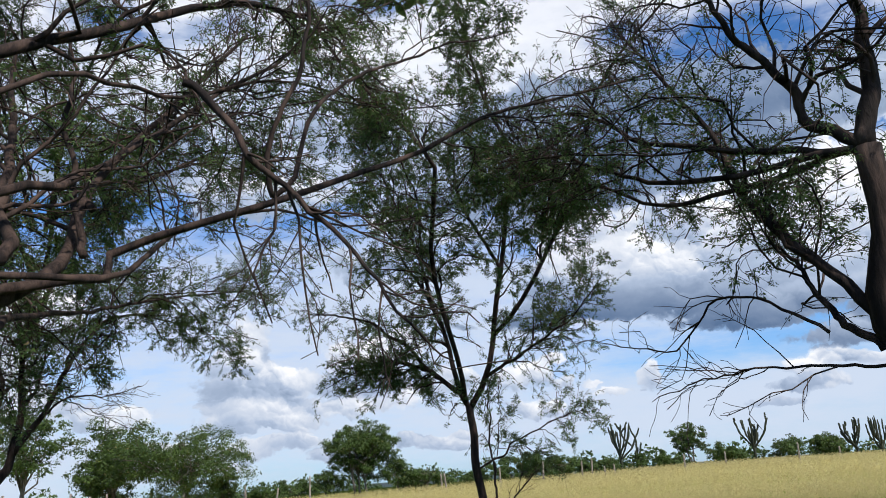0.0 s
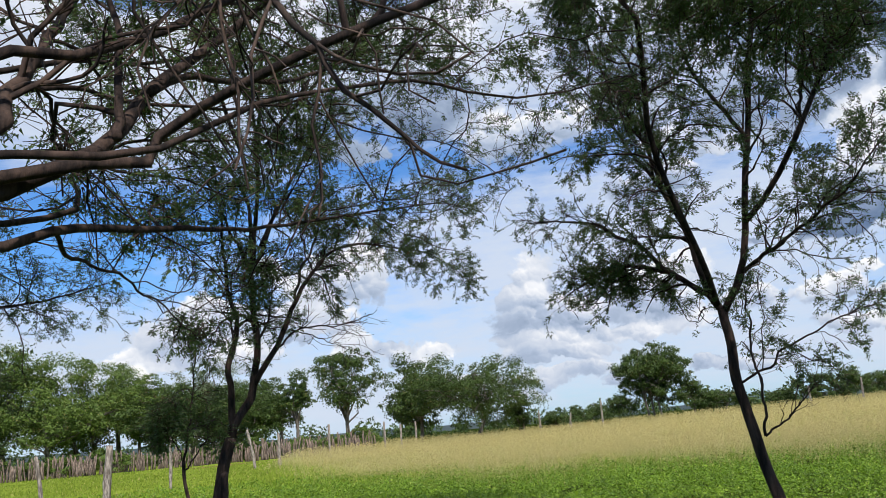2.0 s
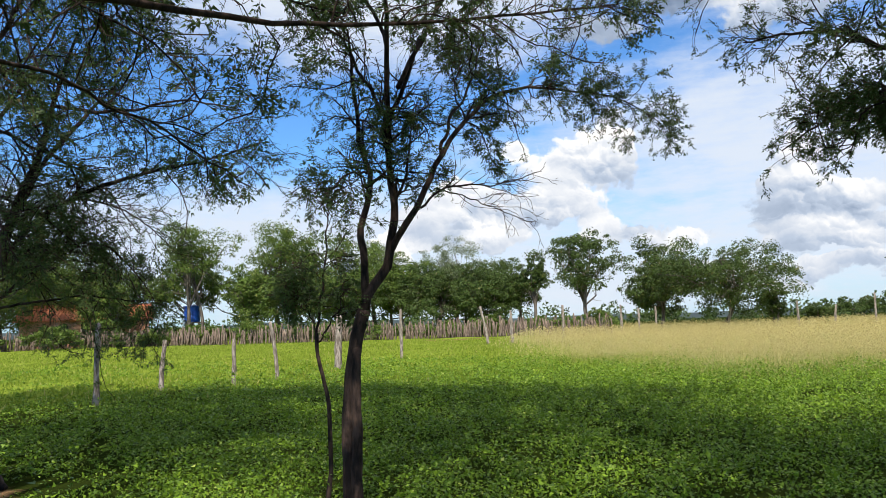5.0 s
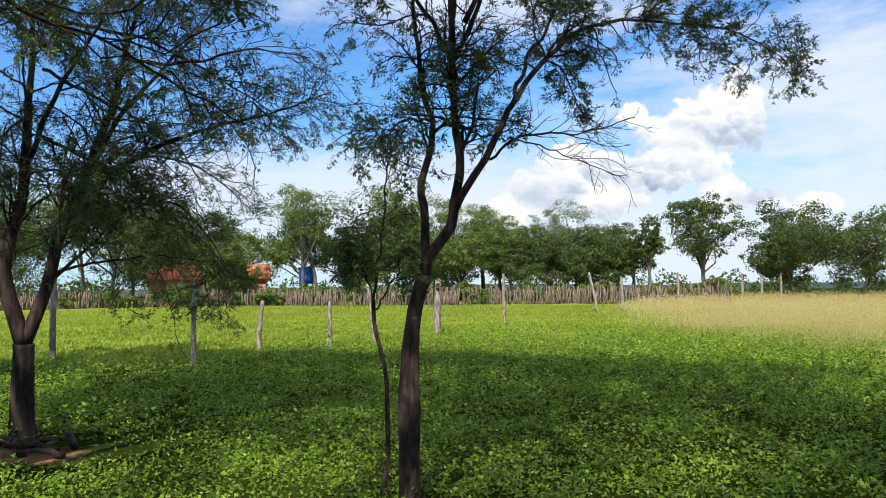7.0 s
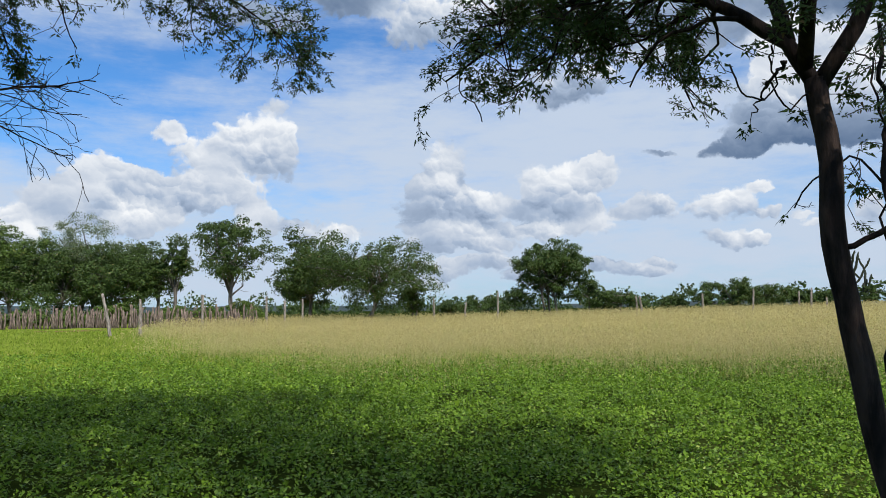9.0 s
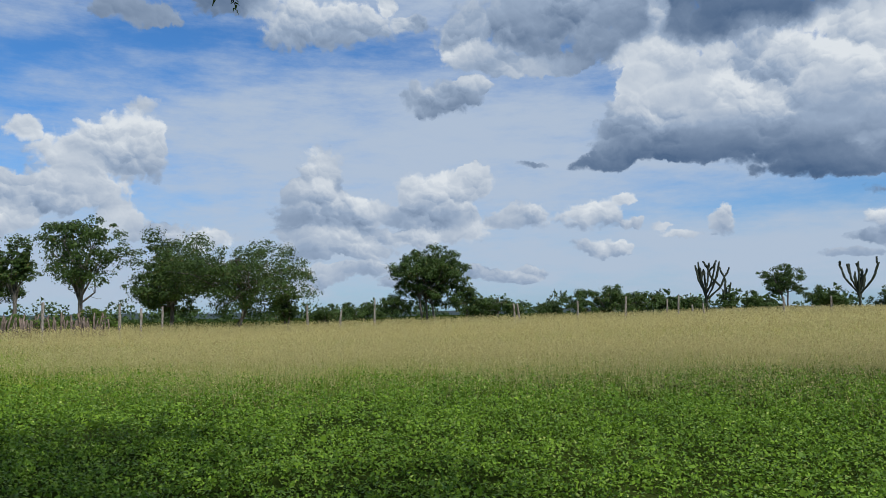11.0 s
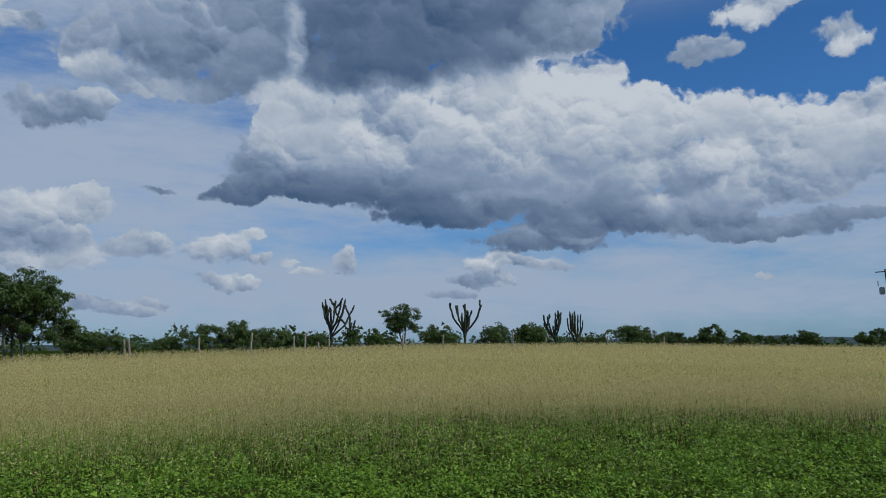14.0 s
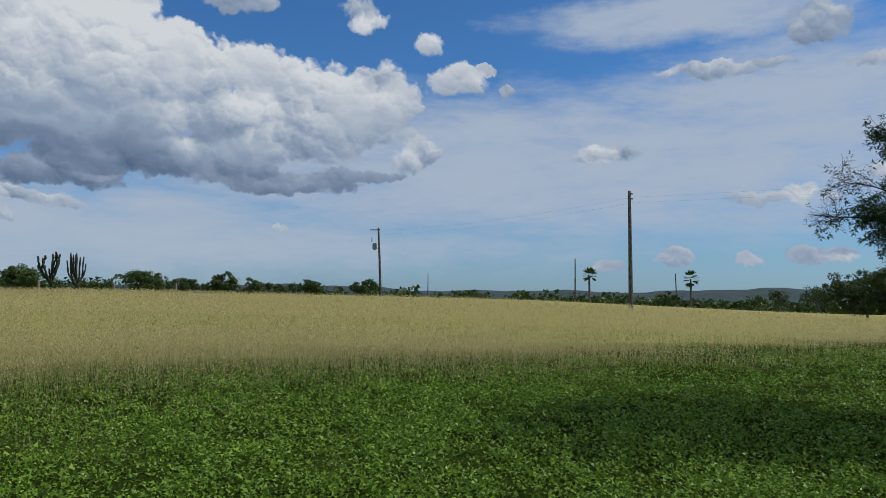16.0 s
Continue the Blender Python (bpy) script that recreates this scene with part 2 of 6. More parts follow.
# scattered cloud over the rest of the sky, thin veils low down
rest = n.noise(n.vec("MULTIPLY", flat, (0.6, 1.5, 1.0)), 0.09, 6.0, 0.55)
# cover overhead, mostly above the view, is raised to brighten shaded ground
high = n.math("MULTIPLY", n.remap(rest, 0.38, 0.54), n.remap(height, 22.0, 32.0))
veil_body = n.math("ADD", blobs(n.vec("ADD", flat, n.vec("MULTIPLY", warp, (2.0, 0.6, 0.0))), VEIL),
                   n.math("MULTIPLY", n.math("SUBTRACT", n.noise(n.vec("MULTIPLY", flat, (0.35, 1.3, 1.0)), 0.4, 6.0, 0.65), 0.5), 3.0))
veil = n.math("MULTIPLY", n.remap(veil_body, -1.2, 1.1), 0.95)
low = n.remap(height, 14.0, 0.0)
blue = n.add("ShaderNodeMix", {0: 1.0, 6: sky, 7: (0.062, 0.106, 0.150, 1)}, out=2, data_type="RGBA", blend_type="MULTIPLY")
hazy = n.mix(n.math("MULTIPLY", low, 0.50), blue, (0.42, 0.53, 0.69, 1))
with_veil = n.mix(veil, hazy, (0.62, 0.69, 0.81, 1))
with_high = n.mix(n.math("MULTIPLY", high, 0.85), with_veil, n.mix(n.remap(rest, 0.52, 0.75), (0.98, 0.98, 1.0, 1), (0.55, 0.60, 0.68, 1)))
all_sky = n.mix(cover, with_high, cloud)
back = n.add("ShaderNodeBackground", {0: all_sky, 1: 1.0})
n.add("ShaderNodeOutputWorld", (back,))


# ---- materials ----
def material(name, build):
    mat = bpy.data.materials.new(name)
    mat.use_nodes = True
    build(Nodes(mat.node_tree))
    return mat


def finish(k, color, rough, bump=None, strength=0.3, distance=0.02, metal=0.0, translucent=0.0, spec=0.4):
    normal = k.add("ShaderNodeBump", {"Height": bump, "Strength": strength, "Distance": distance}) if bump is not None else None
    shader = k.add("ShaderNodeBsdfPrincipled", {"Base Color": color, "Roughness": rough, "Metallic": metal,
                                                "Specular IOR Level": spec, "Normal": normal})
    if translucent:
        through_light = k.add("ShaderNodeBsdfTranslucent", {"Color": color})
        shader = k.add("ShaderNodeMixShader", (translucent, shader, through_light))
    k.add("ShaderNodeOutputMaterial", (shader,))


def leaf_material(name, dark, light, old, rough=0.5, translucent=0.35, share=0.1, spec=0.2, curve=1.0):
    def build(k):
        geo = k.tree.nodes.new("ShaderNodeNewGeometry")
        own = geo.outputs["Random Per Island"]
        patch = k.noise(geo.outputs["Position"], 1.3, 3.0)
        color = k.mix(k.math("MULTIPLY_ADD", k.math("POWER", own, curve), 0.6, k.math("MULTIPLY", patch, 0.5), clamp=True), dark, light)
        color = k.mix(k.math("GREATER_THAN", own, 1.0 - share), color, old)
        finish(k, color, rough, translucent=translucent, spec=spec)
    return material(name, build)


def bark_material(name, dark, light, scale=14.0):
    def build(k):
        place = k.add("ShaderNodeTexCoord", out=3)
        ridges = k.noise(k.vec("MULTIPLY", place, (1.0, 1.0, 0.22)), scale, 6.0, 0.65)
        stain = k.noise(place, 2.2, 3.0)
        color = k.mix(k.remap(ridges, 0.38, 0.66), dark, light)
        color = k.mix(k.math("MULTIPLY", k.remap(stain, 0.55, 0.75), 0.15), color, k.mix(0.5, light, (0.20, 0.18, 0.16, 1)))
        finish(k, color, 0.9, ridges, 0.8, 0.02, spec=0.2)
    return material(name, build)


M_LEAF = leaf_material("mesquite_leaf", (0.042, 0.074, 0.026, 1), (0.105, 0.155, 0.046, 1), (0.13, 0.10, 0.045, 1), share=0.05)
M_WEED = leaf_material("weed_leaf", (0.038, 0.095, 0.012, 1), (0.252, 0.385, 0.032, 1), (0.38, 0.45, 0.10, 1), share=0.02, translucent=0.25, rough=0.45, curve=1.3, spec=0.16)
M_GRASS = leaf_material("pasture_grass", (0.10, 0.155, 0.016, 1), (0.27, 0.34, 0.045, 1), (0.40, 0.38, 0.12, 1), share=0.06, translucent=0.4, rough=0.6, spec=0.08)
M_BROAD = leaf_material("broad_leaf", (0.019, 0.037, 0.009, 1), (0.076, 0.118, 0.024, 1), (0.11, 0.10, 0.03, 1), share=0.03, translucent=0.12)
M_FEATHER = leaf_material("feathery_leaf", (0.038, 0.070, 0.013, 1), (0.125, 0.182, 0.031, 1), (0.20, 0.20, 0.06, 1), share=0.04, translucent=0.15)
M_PALE = leaf_material("pale_leaf", (0.09, 0.12, 0.06, 1), (0.20, 0.24, 0.13, 1), (0.22, 0.21, 0.12, 1), share=0.05, translucent=0.25)
M_BLADE = leaf_material("grass_blade", (0.09, 0.145, 0.018, 1), (0.23, 0.29, 0.05, 1), (0.34, 0.32, 0.10, 1), share=0.12, translucent=0.4, rough=0.6, spec=0.08)
M_STRAW = leaf_material("straw", (0.425, 0.368, 0.158, 1), (0.62, 0.53, 0.26, 1), (0.30, 0.23, 0.10, 1), share=0.10, rough=0.8, translucent=0.5, spec=0.05)
M_BARK = bark_material("bark", (0.013, 0.009, 0.008, 1), (0.070, 0.045, 0.035, 1))
M_TWIG = bark_material("twig_bark", (0.026, 0.017, 0.014, 1), (0.10, 0.066, 0.050, 1), 30.0)
M_GREY_BARK = bark_material("grey_bark", (0.06, 0.050, 0.042, 1), (0.19, 0.165, 0.14, 1), 8.0)
M_POST = bark_material("weathered_post", (0.11, 0.09, 0.075, 1), (0.36, 0.31, 0.27, 1), 22.0)
M_STICK = bark_material("weathered_stick", (0.075, 0.055, 0.045, 1), (0.27, 0.205, 0.165, 1), 18.0)
M_CACTUS = leaf_material("cactus_skin", (0.016, 0.020, 0.013, 1), (0.040, 0.045, 0.028, 1), (0.05, 0.04, 0.035, 1), translucent=0.0, rough=0.7)
M_POLE = bark_material("pole_wood", (0.05, 0.045, 0.04, 1), (0.16, 0.145, 0.13, 1), 12.0)


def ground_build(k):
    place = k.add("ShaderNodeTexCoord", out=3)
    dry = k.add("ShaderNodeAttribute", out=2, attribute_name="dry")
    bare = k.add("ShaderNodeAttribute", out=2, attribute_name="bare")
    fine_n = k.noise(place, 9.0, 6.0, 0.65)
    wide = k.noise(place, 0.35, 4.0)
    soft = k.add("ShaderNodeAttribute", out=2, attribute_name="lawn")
    # near black under the weeds: shade between the leaves is put into this colour
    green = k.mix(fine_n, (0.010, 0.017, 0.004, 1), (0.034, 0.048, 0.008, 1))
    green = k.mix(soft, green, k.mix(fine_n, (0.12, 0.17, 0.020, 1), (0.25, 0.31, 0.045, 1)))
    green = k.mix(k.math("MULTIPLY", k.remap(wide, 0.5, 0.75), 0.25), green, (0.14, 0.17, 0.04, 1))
    straw = k.mix(fine_n, (0.24, 0.22, 0.07, 1), (0.38, 0.33, 0.12, 1))
    soil = k.mix(fine_n, (0.13, 0.07, 0.04, 1), (0.30, 0.18, 0.10, 1))
    color = k.mix(k.remap(k.math("ADD", dry, k.math("MULTIPLY", k.math("SUBTRACT", fine_n, 0.5), 0.5)), 0.15, 1.0), green, straw)
    color = k.mix(k.remap(k.math("ADD", bare, k.math("MULTIPLY", k.math("SUBTRACT", fine_n, 0.5), 0.6)), 0.35, 0.65), color, soil)
    finish(k, color, 1.0, fine_n, 0.6, 0.05, spec=0.0)


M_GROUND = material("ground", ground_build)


def plain_material(name, a, b, scale, rough, metal=0.0, bump=0.2):
    def build(k):
        place = k.add("ShaderNodeTexCoord", out=3)
        grainy = k.noise(place, scale, 5.0, 0.6)
        finish(k, k.mix(k.remap(grainy, 0.3, 0.7), a, b), rough, grainy, bump, 0.01, metal)
    return material(name, build)


M_WALL = plain_material("old_brick_wall", (0.30, 0.13, 0.08, 1), (0.46, 0.25, 0.17, 1), 6.0, 0.9)
M_ROOF = plain_material("clay_roof_tile", (0.36, 0.10, 0.045, 1), (0.52, 0.19, 0.09, 1), 4.0, 0.85)
M_TANK = plain_material("blue_tank", (0.014, 0.075, 0.38, 1), (0.022, 0.11, 0.48, 1), 3.0, 0.35)
M_METAL = plain_material("galvanised_metal", (0.20, 0.21, 0.22, 1), (0.34, 0.35, 0.36, 1), 8.0, 0.5, 0.7)
# near black for the wires and for the painted shade of openings
M_DARK = plain_material("black_wire_and_opening_shade", (0.015, 0.013, 0.012, 1), (0.03, 0.027, 0.025, 1), 4.0, 0.9)
M_HILL = plain_material("far_scrub_hill", (0.016, 0.030, 0.034, 1), (0.030, 0.050, 0.048, 1), 0.02, 0.95, bump=0.0)


# ---- building helpers ----
def mesh_np(name, verts, faces, mat, smooth=False):
    """A mesh from an array of vertices and a list of arrays of faces with three or four corners."""
    me = bpy.data.meshes.new(name)
    verts = np.asarray(verts, np.float32).reshape(-1, 3)
    faces = [np.asarray(f, np.int32) for f in faces if len(f)]
    sizes = np.concatenate([np.full(len(f), f.shape[1], np.int32) for f in faces])
    loops = np.concatenate([f.ravel() for f in faces])
    me.vertices.add(len(verts))
    me.vertices.foreach_set("co", verts.ravel())
    me.loops.add(len(loops))
    me.loops.foreach_set("vertex_index", loops)
    me.polygons.add(len(sizes))
    me.polygons.foreach_set("loop_start", np.concatenate([[0], np.cumsum(sizes)[:-1]]).astype(np.int32))
    if smooth:
        me.polygons.foreach_set("use_smooth", np.ones(len(sizes), bool))
    me.update(calc_edges=True)
    me.materials.append(mat)
    return me


def part(name, me, parent, label=""):
    ob = new(name, me)
    ob.parent = parent
    if label:
        tagged(ob, label)
    return ob


def thing(name, place, label, category, group="", kind=""):
    ob = new(name)
    ob.location = place
    ob.empty_display_size = 0.2
    return tagged(ob, label, category, group, kind)


def unit(v):
    return v / np.maximum(np.linalg.norm(v, axis=-1, keepdims=True), 1e-9)


def tubes(P, R, sides, cap=True):
    """Vertices and faces of many tubes at once: P is (N, K, 3), R is (N, K)."""
    P, R = np.asarray(P, float), np.asarray(R, float)
    N, K, _ = P.shape
    T = unit(np.gradient(P, axis=1))
    ref = np.where(np.abs(T[:, :1, 2:3]) > 0.8, np.array([1.0, 0, 0]), np.array([0, 0, 1.0]))
    A = unit(np.cross(T, np.broadcast_to(ref, T.shape)))
    B = np.cross(T, A)
    ang = np.arange(sides) * 2 * np.pi / sides
    V = P[:, :, None] + R[:, :, None, None] * (A[:, :, None] * np.cos(ang)[:, None] + B[:, :, None] * np.sin(ang)[:, None])
    i = np.arange(sides)
    ring = np.stack([i, (i + 1) % sides, (i + 1) % sides + sides, i + sides], 1)
    faces = (ring[None, None] + (np.arange(K - 1) * sides)[None, :, None, None] + (np.arange(N) * K * sides)[:, None, None, None]).reshape(-1, 4)
    out = [faces]
    V = V.reshape(-1, 3)
    if cap and sides > 3:
        base = len(V)
        V = np.concatenate([V, P[:, 0], P[:, -1]])
        start = (np.arange(N) * K * sides)[:, None]
        end = start + (K - 1) * sides
        out.append(np.stack([start + (i + 1) % sides, start + i, np.broadcast_to(base + np.arange(N)[:, None], (N, sides))], -1).reshape(-1, 3))
        out.append(np.stack([end + i, end + (i + 1) % sides, np.broadcast_to(base + N + np.arange(N)[:, None], (N, sides))], -1).reshape(-1, 3))
    return V, out


def smooth_line(points, count, wobble=0.0, rng=None):
    """Catmull-Rom through the points, resampled evenly."""
    p = np.asarray(points, float)
    q = np.concatenate([[2 * p[0] - p[1]], p, [2 * p[-1] - p[-2]]])
    line = []
    for a in range(len(p) - 1):
        p0, p1, p2, p3 = q[a:a + 4]
        for s in np.linspace(0, 1, 12, endpoint=a == len(p) - 2):
            line.append(0.5 * (2 * p1 + (p2 - p0) * s + (2 * p0 - 5 * p1 + 4 * p2 - p3) * s * s + (3 * p1 - p0 - 3 * p2 + p3) * s ** 3))
    line = np.array(line)
    along = np.r_[0, np.cumsum(np.linalg.norm(np.diff(line, axis=0), axis=1))]
    at = np.linspace(0, along[-1], count)
    out = np.stack([np.interp(at, along, line[:, c]) for c in range(3)], 1)
    if wobble and rng is not None:
        shake = rng.normal(0, wobble, (count, 3))
        shake = (shake + np.roll(shake, 1, 0) + np.roll(shake, -1, 0)) / 3
        shake[0] = 0
        out += shake
    return out


def spawn(P, R, count, length, spread, rng, K=6, first=0.15, up=0.0, droop=0.0, wild=0.35, thin=0.55, r_max=1.0, r_tip=0.002, power=1.0, chance=None):
    """Side shoots from many parent lines at once."""
    P, R = np.asarray(P), np.asarray(R)
    N, Kp, _ = P.shape
    weight = np.linalg.norm(np.diff(P, axis=1), axis=2).sum(1) ** power
    if chance is not None:
        weight = weight * chance
    who = rng.choice(N, count, p=weight / weight.sum())
    u = first + (1 - first) * rng.random(count)
    f = u * (Kp - 1)
    a = np.minimum(f.astype(int), Kp - 2)
    s = (f - a)[:, None]
    at = P[who, a] * (1 - s) + P[who, a + 1] * s
    tangent = unit(P[who, a + 1] - P[who, a])
    side = unit(np.cross(tangent, rng.normal(0, 1, (count, 3))))
    angle = np.radians(rng.uniform(*spread, count))[:, None]
    d = unit(np.cos(angle) * tangent + np.sin(angle) * side + np.array([0, 0, up]))
    size = rng.uniform(*length, count) * (1.2 - 0.75 * u)
    line = [at]
    for k in range(1, K):
        line.append(line[-1] + d * (size / (K - 1))[:, None])
        d = unit(d + rng.normal(0, wild, (count, 3)) / K ** 0.5 + np.array([0, 0, -droop]) * k / K)
    r0 = np.minimum((R[who, a] * (1 - s[:, 0]) + R[who, a + 1] * s[:, 0]) * thin, r_max)
    r = r0[:, None] + (r_tip - r0)[:, None] * np.linspace(0, 1, K)[None] ** 0.8
    return np.stack(line, 1), np.maximum(r, r_tip)


def diamonds(at, d, s, length, width):
    """Many flat pointed leaves: base, side, tip, side."""
    L, Wd = d * length[:, None], s * width[:, None]
    V = np.stack([at, at + 0.45 * L + 0.5 * Wd, at + L, at + 0.45 * L - 0.5 * Wd], 1).reshape(-1, 3)
    return V, [np.arange(len(V)).reshape(-1, 4)]


def slivers(at, d, s, length, width):
    """Many small pointed leaves of one face each."""
    L, Wd = d * length[:, None], s * width[:, None]
    V = np.stack([at + 0.2 * L - 0.5 * Wd, at + 0.3 * L + 0.5 * Wd, at + L], 1).reshape(-1, 3)
    return V, [np.arange(len(V)).reshape(-1, 3)]


def random_dirs(count, rng, flat=1.0):
    v = rng.normal(0, 1, (count, 3))
    v[:, 2] *= flat
    return unit(v)


# ---- ground ----
EDGE_X = [-60, -9.6, -8.6, -7.5, -2.2, 0.2, 1.7, 4, 7, 10.5, 13, 15, 18.1, 25.4, 60, 120]
EDGE_Y = [300, 300, 46, 33, 20.6, 18.0, 17.0, 16.2, 15.6, 13.9, 12.2, 11.1, 7.6, -0.6, -34, -95]


def ground_z(x, y):
    x, y = np.asarray(x, float), np.asarray(y, float)
    z = 0.364 + 0.0247 * np.clip(y, -30, 14) + 0.002 * np.clip(y - 14, 0, 50)
    z = z + 0.02 * np.clip(x - 8, 0, 42) * np.clip(0.45 + 0.55 * y / 40, 0.2, 1)
    r = np.hypot(x - 2, y - 6)
    far = np.clip((r - 122) / 500, 0, 1)
    return z * (1 - far) - 14.0 * far


def dryness(x, y):
    wave = 0.7 * np.sin(x * 0.9 + 1.3 * np.sin(y * 0.5)) + 0.5 * np.sin(x * 2.3 + y * 1.1)
    return np.clip((y - np.interp(x, EDGE_X, EDGE_Y) + wave) / 7.0 + 0.35, 0, 1)


def soil_strip(x, y):
    """Bare red soil along the stick fence."""
    return np.exp(-(((x + 12.2) * 0.8 + (y - 45.5) * 0.6) / 3.4) ** 2 - (((y - 45.5) * 0.8 - (x + 12.2) * 0.6) / 0.9) ** 2)


def spread_axis(a, b, step, limit):
    mid = np.arange(a, b + step / 2, step)
    grow = step * 1.22 ** np.arange(1, 60)
    grow = np.cumsum(grow)
    grow = grow[grow < limit]
    return np.concatenate([(a - grow)[::-1], mid, b + grow])


gx, gy = spread_axis(-40, 40, 0.7, 4300), spread_axis(-16, 64, 0.7, 4300)
GX, GY = np.meshgrid(gx, gy)
GZ = ground_z(GX, GY) + np.where(np.hypot(GX, GY) < 60, 0.03 * np.sin(GX * 1.7 + np.sin(GY)) * np.sin(GY * 1.3), 0)
nx, ny = len(gx), len(gy)
idx = np.arange(nx * ny).reshape(ny, nx)
quads = np.stack([idx[:-1, :-1], idx[:-1, 1:], idx[1:, 1:], idx[1:, :-1]], -1).reshape(-1, 4)
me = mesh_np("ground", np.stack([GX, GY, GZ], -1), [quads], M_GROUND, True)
dry = me.attributes.new("dry", "FLOAT", "POINT")
dry.data.foreach_set("value", (dryness(GX, GY - 5.0) * np.clip((70 - GY) / 12, 0, 1)).ravel().astype(np.float32))
bare_amount = soil_strip(GX, GY) + 0.9 * np.exp(-((GX + 5.9) / 0.7) ** 2 - ((GY - 6.4) / 0.5) ** 2)
bare = me.attributes.new("bare", "FLOAT", "POINT")
bare.data.foreach_set("value", np.clip(bare_amount, 0, 1).ravel().astype(np.float32))
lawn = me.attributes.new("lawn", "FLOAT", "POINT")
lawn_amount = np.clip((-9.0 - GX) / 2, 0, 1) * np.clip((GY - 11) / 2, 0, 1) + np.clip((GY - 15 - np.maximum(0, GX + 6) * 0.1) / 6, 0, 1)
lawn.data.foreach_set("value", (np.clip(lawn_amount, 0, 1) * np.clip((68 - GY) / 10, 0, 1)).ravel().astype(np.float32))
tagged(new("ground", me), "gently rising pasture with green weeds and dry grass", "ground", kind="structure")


# ---- trees near the path ----
WAY = np.array([(-0.9, -1.0, 2.0), (-0.4, -0.4, 2.0), (0.05, 0.2, 2.0), (0.35, 0.9, 1.95), (0.4, 1.7, 1.95), (0.5, 2.5, 1.95), (0.6, 3.3, 1.95),
                (0.75, 4.1, 1.95), (1.1, 5.3, 2.0), (1.5, 6.5, 2.05), (2.1, 7.2, 2.1), (3.2, 7.4, 2.15)])


def clear_of_way(P, gap):
    """Which of the shoots stay away from where one walks."""
    d = np.linalg.norm(P[:, :, None] - WAY[None, None], axis=3)
    return d.min((1, 2)) > gap


def clumps(P, seed):
    """A share for each shoot by its place, so that leaves gather in sprays with gaps between."""
    q = P.mean(1) * 2.6 + seed
    v = np.sin(q[:, 0] + 1.7 * np.sin(q[:, 1] * 0.8)) + np.sin(q[:, 1] * 1.3 + 1.5 * np.sin(q[:, 2])) + np.sin(q[:, 2] * 1.9 + q[:, 0])
    return np.clip(0.8 + 0.42 * v, 0.12, 1.6)


